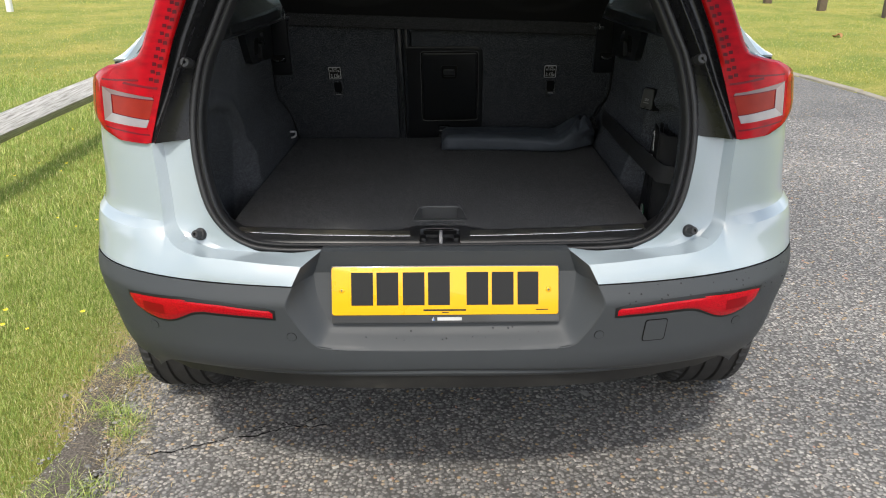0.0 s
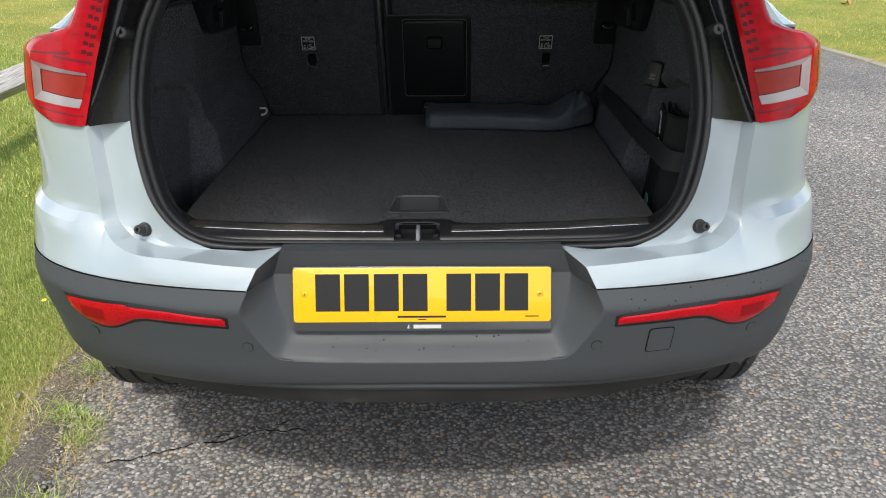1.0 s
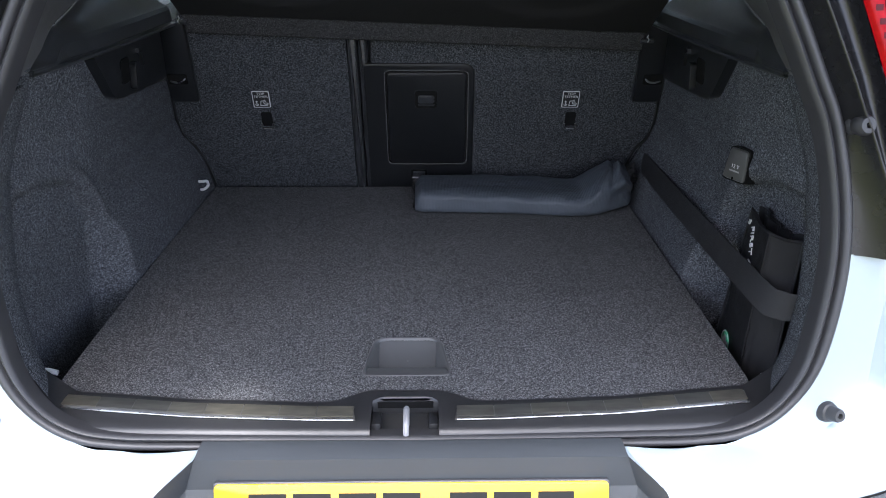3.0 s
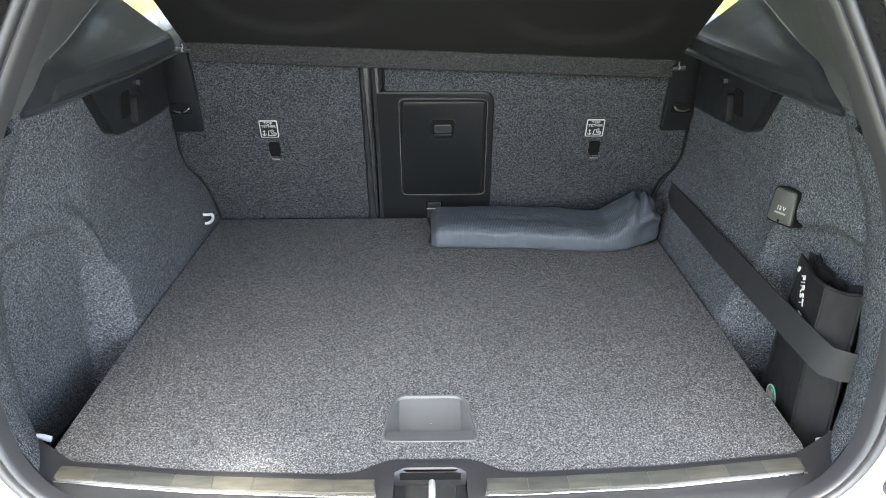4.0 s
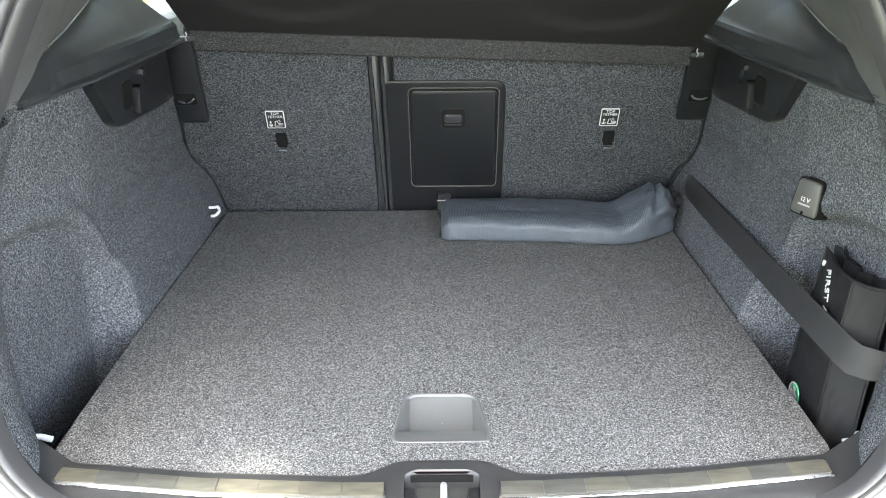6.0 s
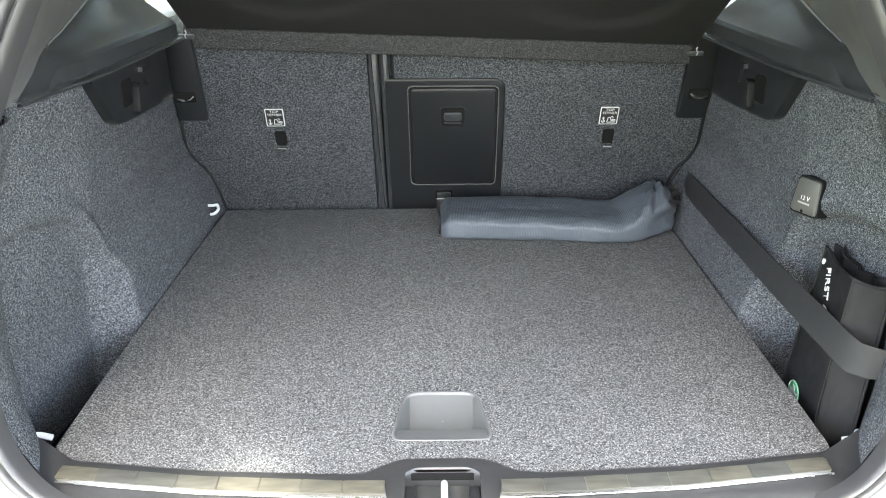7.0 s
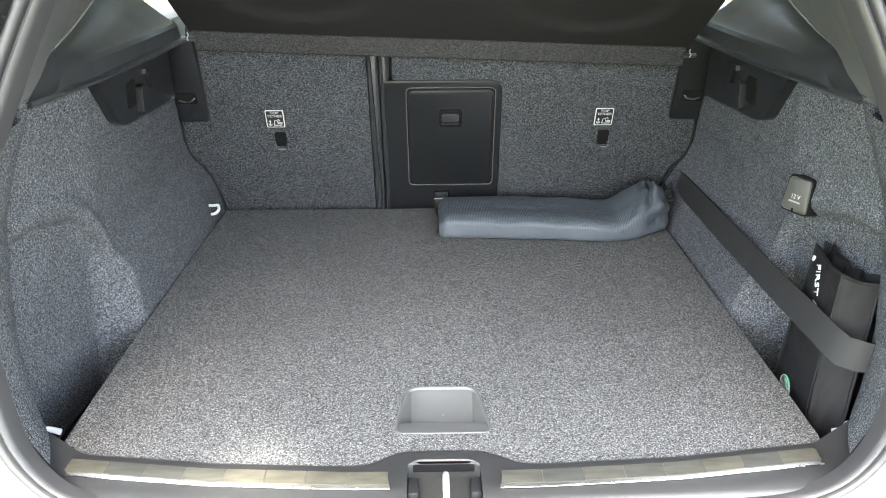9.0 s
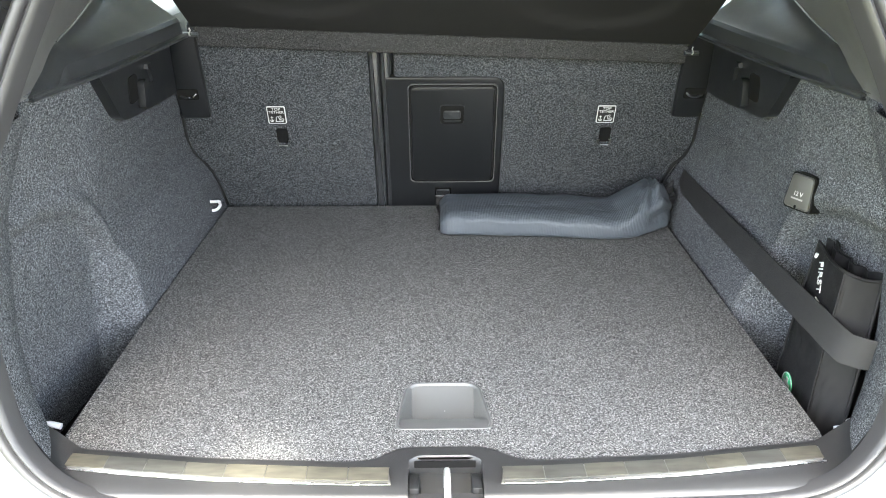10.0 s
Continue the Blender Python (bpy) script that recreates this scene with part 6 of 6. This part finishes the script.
def upper_trim(s):
    """Moulded plastic ledge that carries the parcel shelf, and the pillar lining over it with a curved rib between them."""
    def fn(u, v):
        y = lerp(0.338, 0.868, u)
        xe = table(y, (0.338, 0.549), (0.433, 0.534), (0.51, 0.519), (0.695, 0.500), (0.874, 0.488))
        xo, zo = ledge_edge(y)
        full = smooth(0.385, 0.450, y)
        # flange below, riser set back from it, then the sloping top
        prof = [(xe + 0.040, 1.2335), (xe + 0.001, 1.2335), (xe, 1.236), (xe + 0.0008, 1.2385), (xe + 0.009 * full, 1.241), (xe + 0.0105 * full, 1.243), (xe + 0.013 * full, 1.243 + 0.020 * full), (xe + 0.018 * full, 1.243 + 0.027 * full)]
        n = len(prof)
        k = v * (n + 9)
        if k <= n - 1:
            i = min(int(k), n - 2)
            a, b = prof[i], prof[i + 1]
            return Vector((s * lerp(a[0], b[0], k - i), y, lerp(a[1], b[1], k - i)))
        t = (k - n + 1) / 10
        a = prof[-1]
        return Vector((s * lerp(a[0], max(xo, a[0]), t), y, lerp(a[1], zo, t ** 1.25) + 0.005 * math.sin(math.pi * t) * full))
    bm = sheet(fn, 50, 51, flip=s < 0, thick=-0.003)
    t = part("side_ledge", bm, TRIM, car, "charcoal moulded side ledge", sharp=28)
    line = curve([(s * x, y, z) for x, y, z in LEDGE_LINE], 6)
    # the rib's highlight is in its pale colour
    part("ledge_rib", tube([p + Vector((-0.001 * s, 0, 0.0006)) for p in line[13:]], 0.0014, 8), EDGEGLINT, t, "moulding line, its highlight put into a paler grey")
    def lining(u, v):
        b = at_index(line, v)
        z = lerp(1.236, 1.52, v)
        a = Vector((s * (mouth(z) - 0.043 * SEAL_W + 0.003), open_y(z) + 0.014, z))
        p = a.lerp(b, u)
        p.x += s * 0.012 * math.sin(math.pi * u)
        return p
    part("pillar_lining", sheet(lining, 14, 24, flip=s > 0), SKYLITLINING, car, "rear pillar lining, its grey lightened for the skylight on it")
    # hook plate below the ledge
    m = frame_of((s * 0.546, 0.0, 1.18), (0, 1 * s, 0), (-0.05 * s, 0, 1))
    o = [(0.520, 0.048), (0.596, -0.036), (0.628, -0.044), (0.909, -0.064), (0.880, 0.050)]
    o = [(y * s, h) for y, h in o]
    if s < 0:
        o = o[::-1]
    pl = part("hook_plate", slab(rounded(o, [0.004, 0.022, 0.022, 0.010, 0.004] if s > 0 else [0.004, 0.010, 0.022, 0.022, 0.004], 5), -0.012, 0.010, m, 0.003), SATIN, car, "black plastic bag-hook plate")
    q = [(y * s, h) for y, h in ((0.636, -0.022), (0.682, -0.022), (0.682, 0.024), (0.636, 0.024))]
    if s < 0:
        q = q[::-1]
    part("hook_slot", slab(rounded(q, 0.012, 4), -0.0135, -0.0118, m), DARK, pl)
    fing = [(y * s, h) for y, h in ((0.676, -0.038), (0.704, -0.038), (0.702, 0.012), (0.677, 0.012))]
    if s < 0:
        fing = fing[::-1]
    part("bag_hook", slab(rounded(fing, [0.006, 0.006, 0.012, 0.012] if s > 0 else [0.012, 0.012, 0.006, 0.006], 5), -0.026, -0.0115, m, 0.004), SATIN, pl, "upright plastic bag-hook finger")
    fin = [(y * s, h) for y, h in ((0.726, 0.030), (0.744, 0.030), (0.758, -0.006), (0.748, -0.006), (0.738, 0.022), (0.724, 0.022))]
    if s > 0:
        fin = fin[::-1]
    part("hook_fin", slab(fin, -0.019, -0.0115, m), SATIN, pl)
    return t


# lighter than the charcoal trim: skylight on the rear-facing lining is in the colour
SKYLITLINING = plain("pillar_lining_skylit_grey", (0.066, 0.066, 0.067), 0.55, grain=0.4, gscale=1200, spec=0.3)
upper_trim(1), upper_trim(-1)


# ---- parcel shelf, tipped up on its pivots ----
def shelf():
    top = thing("parcel_shelf", "dark felt parcel shelf tipped up behind the rear seat", "shelf")
    def z_drop(x):
        return -0.036 * (x + 0.478) / 0.953
    def board(u, v):
        x = lerp(-0.482, 0.482, u) * (1 + 0.07 * v)
        dip = 0.014 * sum(1 - smooth(0.80, 1.0, math.hypot((x - c) / 0.155, (v - 0.40) / 0.27)) for c in (-0.262, 0.270))
        return Vector((x, lerp(0.872, 0.56, v) + dip, lerp(1.252, 1.50, v) + z_drop(x)))
    part("shelf_board", sheet(board, 60, 24, thick=0.014), SHELFTOP, top, "stiff black underside")
    def lip(u, v):
        x = lerp(-0.477, 0.477, u)
        a = v * 1.0
        y = table(a, (0, 0.876), (0.12, 0.866), (0.85, 0.882), (0.95, 0.888), (1, 0.90))
        z = table(a, (0, 1.256), (0.12, 1.254), (0.85, 1.216), (0.95, 1.213), (1, 1.216))
        return Vector((x, y, z + z_drop(x)))
    part("shelf_lip", sheet(lip, 40, 14, flip=True, thick=0.02), SHELFELT, top, "folded felt edge")
    for s in (1, -1):
        zz = 1.238 + z_drop(0.482 * s)
        part("pivot_pin", tube([(s * 0.470, 0.868, zz), (s * 0.498, 0.868, zz)], 0.0045, 10), TRIM, top, "dark pivot pin")
        part("cord", tube(curve([(s * 0.484, 0.862, zz + 0.013), (s * 0.482, 0.860, zz + 0.009), (s * 0.485, 0.860, zz + 0.003), (s * 0.483, 0.861, zz - 0.002)], 4), 0.0013, 6), GREYINK, top, "short pale cord loop")
    return top


shelf()

# ---- fittings on the side walls ----
sm = frame_of((0.549, 0.450, 1.064), (0.40, -0.90, 0.02), (0.14, 0.08, 1))
sock = part("socket_cover", slab(rounded([(-0.0245, -0.027), (0.0245, -0.027), (0.020, 0.026), (-0.020, 0.026)], 0.007, 4), -0.03, 0.007, sm, 0.003), plain("worn_socket_grey", (0.046, 0.046, 0.042), 0.4, grain=0.2), car, "grey rubber power-socket cover")
part("cover_gap", slab(rounded([(-0.0270, -0.0295), (0.0270, -0.0295), (0.0225, 0.0285), (-0.0225, 0.0285)], 0.008, 4), -0.02, 0.003, sm), DARK, sock)
part("cover_writing", letters("12 V", 0.0095, sm @ Matrix.Translation((0, -0.004, 0.0071))), WHITEINK, sock, 'reads "12 V"')
part("cover_bar", slab(rect(-0.011, -0.0130, 0.011, -0.0105), 0.0069, 0.0074, sm), GREYINK, sock)
part("cover_notch", slab(rounded(rect(-0.002, -0.0265, 0.002, -0.0215), 0.002, 3), 0.0065, 0.0075, sm), DARK, sock)


def cargo_loop(at, way, up, size=1.0):
    m = frame_of(at, Vector(way), Vector(up))
    pts = [m @ Vector((x * size, y * size, z * size)) for x, y, z in ((-0.008, 0.016, -0.008), (-0.008, 0.016, 0.010), (0.006, 0.012, 0.016), (0.012, 0.0, 0.017), (0.006, -0.006, 0.014), (-0.006, -0.008, 0.008), (-0.008, -0.008, -0.006))]
    return part("cargo_loop", tube(curve(pts, 4), 0.0038 * size, 8), ZINC, car, "pale metal cargo tie-down loop")


cargo_loop((-0.512, 0.978, 0.846), (0, 1, 0), (0, 0, 1), 0.85)
cargo_loop((-0.548, 0.192, 0.801), (0, -1, 0), (0.2, 0, 1), 1.15)
cargo_loop((0.538, 0.192, 0.798), (0, 1, 0), (-0.2, 0, 1), 1.15)


# elastic strap across the side pocket
def strap():
    line = curve([(0.533, 0.995, 0.901), (0.526, 0.75, 0.912), (0.522, 0.56, 0.920), (0.520, 0.36, 0.928), (0.521, 0.270, 0.931), (0.529, 0.214, 0.926), (0.545, 0.194, 0.926), (0.578, 0.186, 0.926)], 10)
    def fn(u, v):
        p = at_index(line, u).copy()
        p.z += lerp(-0.0215, 0.0215, v)
        p.x += 0.012 * (v - 0.5)
        return p
    return sheet(fn, 30, 4, thick=0.002)


part("elastic_strap", strap(), WEBBING, car, "wide black elastic strap along the side wall")


# ---- loose things in the boot ----
def pouch():
    """A ribbed cloth pouch lying on the floor, drawn together at its far end."""
    top = thing("cloth_pouch", "grey ribbed cloth drawstring pouch lying flat on the boot floor", "pouch")
    def fn(u, v):
        x = lerp(-0.006, 0.500, u)
        a = 2 * math.pi * v
        w = table(u, (0, 0.064), (0.03, 0.077), (0.3, 0.086), (0.7, 0.085), (0.82, 0.078), (0.93, 0.056), (0.975, 0.044), (1, 0.022))
        h = table(u, (0, 0.018), (0.03, 0.026), (0.3, 0.027), (0.6, 0.0255), (0.75, 0.028), (0.86, 0.042), (0.94, 0.046), (1, 0.022))
        cy = table(u, (0, 0.944), (0.3, 0.924), (0.7, 0.920), (0.85, 0.931), (1, 0.962))
        c, s = math.cos(a), math.sin(a)
        k = 1 / (abs(c) ** 4.2 + abs(s) ** 4.2) ** (1 / 4.2)
        f = 1 + 0.05 * noise.noise((x * 9, v * 4, 1.0)) + (0.42 * smooth(0.84, 0.97, u)) * math.sin(a * 6 + 3 * math.sin(12 * u)) * 0.5
        y, z = cy + w * k * c * f, h * k * s * f
        z = max(z, -h * 0.92) + h * 0.92
        z += 0.003 * (0.5 - abs(noise.noise((x * 7 + y * 4, y * 34 + 0.6 * math.sin(9 * x), 7.0)))) * (1 if s > 0 else 0)
        z += 0.006 * smooth(0.72, 0.92, u) * (0.4 - abs(noise.noise((x * 22, y * 40, 2.0)))) * (1 if s > 0 else 0)
        z += 0.010 * smooth(0.78, 0.95, u) + 0.0035 * noise.noise((x * 16, y * 16, 4)) * (1 if s > 0 else 0)
        # deep folds where the neck is drawn in
        for fx, fl, fd in ((0.452, 0.25, 0.012), (0.470, -0.20, 0.013), (0.435, 0.55, 0.006)):
            z -= fd * math.exp(-((x - fx - fl * (y - 0.935)) / 0.0055) ** 2) * smooth(0.2, 0.9, abs(s)) * (1 if s > 0 else 0)
        # a soft dent across the top
        z -= 0.006 * math.exp(-((u - 0.72) / 0.06) ** 2) * (1 if s > 0 else 0)
        return Vector((x, y + 0.012 * math.sin(u * 5), FLOOR + 0.001 + z))
    bm = sheet(fn, 110, 64)
    bmesh.ops.remove_doubles(bm, verts=bm.verts[:], dist=1e-5)
    bmesh.ops.holes_fill(bm, edges=bm.edges[:])
    bmesh.ops.recalc_face_normals(bm, faces=bm.faces[:])
    part("pouch_body", bm, POUCH, top, sharp=80)
    # gathered mouth with its cord
    def ruffle(u, v):
        a = 2 * math.pi * v
        r = lerp(0.024, 0.031, u) * (1 + 0.30 * math.sin(9 * a) * u + 0.1 * math.sin(4 * a))
        return Vector((0.488 + 0.018 * u + 0.004 * math.sin(5 * a), 0.964 + r * math.cos(a) * 0.9, FLOOR + 0.056 + r * math.sin(a) * 0.95))
    part("gathered_mouth", sheet(ruffle, 8, 72, thick=0.0015), NYLON, top, "gathered black hem")
    cord = [Vector((0.503 + 0.004 * math.sin(3 * k), 0.962 + 0.024 * math.cos(k * 0.7), FLOOR + 0.058 + 0.025 * math.sin(k * 0.7))) for k in range(14)]
    part("drawstring", tube(cord, 0.003, 6), NYLON, top, "black drawstring")
    seam = [Vector((lerp(-0.006, 0.455, k / 30), 0.940 - table(k / 30, (0, 0.052), (0.1, 0.066), (0.7, 0.068), (1, 0.030)) + 0.012 * math.sin(k / 6), FLOOR + 0.012 + 0.006 * math.sin(k * 0.35))) for k in range(31)]
    part("seam_piping", tube(seam, 0.0022, 6), POUCH, top)
    side = [Vector((-0.008 + 0.004 * math.sin(k), lerp(0.895, 1.005, k / 8), FLOOR + 0.006 + 0.030 * math.sin(math.pi * k / 8) ** 0.6)) for k in range(9)]
    part("seam_piping", tube(side, 0.0028, 6), NYLON, top)
    return top


pouch()


def first_aid():
    """A soft black nylon case standing in the tray behind the strap: inner face, end face and gaping top."""
    top = thing("first_aid_pouch", "black nylon first aid pouch with white lettering, tucked behind the strap", "first aid kit")
    # corners from the tray's floor to the open top: far edge, fold, near edge
    far = (Vector((0.532, 0.392, 0.745)), Vector((0.556, 0.380, 1.010)))
    fold = (Vector((0.524, 0.258, 0.745)), Vector((0.536, 0.259, 1.016)))
    near = (Vector((0.552, 0.206, 0.745)), Vector((0.584, 0.246, 1.006)))
    def face(a, b, seed, swell, sag):
        def fn(u, v):
            lo, hi = a[0].lerp(b[0], u), a[1].lerp(b[1], u)
            p = lo.lerp(hi, v)
            n = (b[0] - a[0]).cross(a[1] - a[0]).normalized()
            if n.x > 0:
                n = -n
            w = swell * max(0.0, math.sin(math.pi * u)) ** 0.7 * math.sin(math.pi * min(1, v * 0.97 + 0.03)) ** 0.6
            w += 0.0030 * noise.noise((u * 3 + seed, v * 7, seed)) + 0.0016 * noise.noise((u * 9, v * 16, seed + 3))
            p += n * w
            p.z -= sag * math.sin(math.pi * u) * v ** 4
            return p
        return fn
    part("case_flap", sheet(face(far, fold, 1, 0.004, 0.006), 22, 40, thick=0.004), NYLON, top, "front panel")
    part("case_side", sheet(face(fold, near, 2, 0.003, 0.004), 14, 40, thick=0.004), plain("paler_nylon", (0.0125, 0.0125, 0.013), 0.7, grain=0.4, mottle=0.3, spec=0.15), top, "end panel, paler than the front")
    back = (Vector((0.580, 0.385, 0.745)), Vector((0.598, 0.372, 1.022)))
    part("case_back", sheet(face(back, (near[0] + Vector((0.03, 0.02, 0)), near[1] + Vector((0.016, 0.010, 0.012))), 3, -0.004, 0.010), 18, 30, thick=0.004), NYLON, top, "back panel behind the gaping top")
    # crumpled inner folds of the open top
    for k, d in enumerate((0.012, 0.024)):
        a, b = far[1] + Vector((d, 0.004, 0.004 - 0.004 * k)), near[1] + Vector((d * 0.4, 0.016, 0.006 - 0.006 * k))
        rim = [a.lerp(b, j / 12) + Vector((0.004 * math.sin(j * 1.7 + k), 0, 0.005 * noise.noise((j * 0.6, k, 5)) - 0.012 * math.sin(math.pi * j / 12))) for j in range(13)]
        part("case_fold", loft([[p, p + Vector((0.004, 0.002, -0.06))] for p in rim], thick=0.002), NYLON, top)
    for a, b in ((far, "edge"), (fold, "fold"), (near, "edge")):
        part("case_piping", tube(curve([a[0] + Vector((-0.002, -0.001, 0)), a[0].lerp(a[1], 0.5) + Vector((-0.0025, -0.001, 0)), a[1] + Vector((-0.001, -0.001, 0))], 5), 0.0016 if b == "fold" else 0.0024, 6), NYLON, top)
    hem = [far[1], far[1].lerp(fold[1], 0.5) + Vector((0, 0, -0.006)), fold[1], fold[1].lerp(near[1], 0.5) + Vector((0, 0, -0.004)), near[1]]
    part("case_hem", tube(curve([p + Vector((-0.001, 0, 0.001)) for p in hem], 5), 0.0024, 6), NYLON, top)
    # lettering runs down the inner face; the badge sits low on it
    skin = face(far, fold, 1, 0.004, 0.006)
    def on_face(u, v):
        return frame_of(skin(u, v), skin(u + 0.15, v) - skin(u - 0.15, v), skin(u, v + 0.1) - skin(u, v - 0.1))
    word = on_face(0.45, 0.835) @ pose(0, 0, 0.0022, 0, 0, -68)
    part("case_writing", letters("FIRST A", 0.0200, word, 0.0006), WHITEINK, top, 'reads "FIRST A"')
    part("case_mark", slab(rounded(rect(-0.003, -0.004, 0.003, 0.004), 0.002, 2), 0.0, 0.0025, on_face(0.08, 0.93)), WHITEINK, top, "small white printed mark")
    cr = on_face(0.40, 0.155) @ pose(0, 0, 0.0015)
    badge = part("badge", lathe([(0.0, 0.0012), (0.019, 0.0012), (0.019, 0.0)], 24, cr), GREEN, top, "round green badge with a white cross")
    part("badge_cross", join(slab(rect(-0.012, -0.0038, 0.012, 0.0038), 0.001, 0.0018, cr), slab(rect(-0.0038, -0.012, 0.0038, 0.012), 0.001, 0.0018, cr)), WHITEINK, badge)
    part("badge_rim", frame_ring([(0.019 * math.cos(k * 0.2618), 0.019 * math.sin(k * 0.2618)) for k in range(24)], [(0.0175 * math.cos(k * 0.2618), 0.0175 * math.sin(k * 0.2618)) for k in range(24)], 0.001, 0.0017, cr), WHITEINK, badge)
    return top


first_aid()

# crumbs and lint on the carpet
def lint():
    rng = random.Random(4)
    bms = []
    for k in range(26):
        b = bmesh.new()
        x, y = rng.uniform(-0.45, 0.48), rng.uniform(0.16, 0.98)
        r = rng.uniform(0.0003, 0.0007) * (1.8 if k < 3 else 1)
        bmesh.ops.create_icosphere(b, subdivisions=1, radius=r, matrix=Matrix.Translation((x, y, FLOOR + r * 0.6)) @ Matrix.Diagonal((1.6, 0.8, 0.6, 1)))
        bms.append(b)
    return join(*bms)


tagged(part("carpet_lint", lint(), GREYINK), "tiny pale crumbs of lint on the carpet", "lint", kind="stuff")
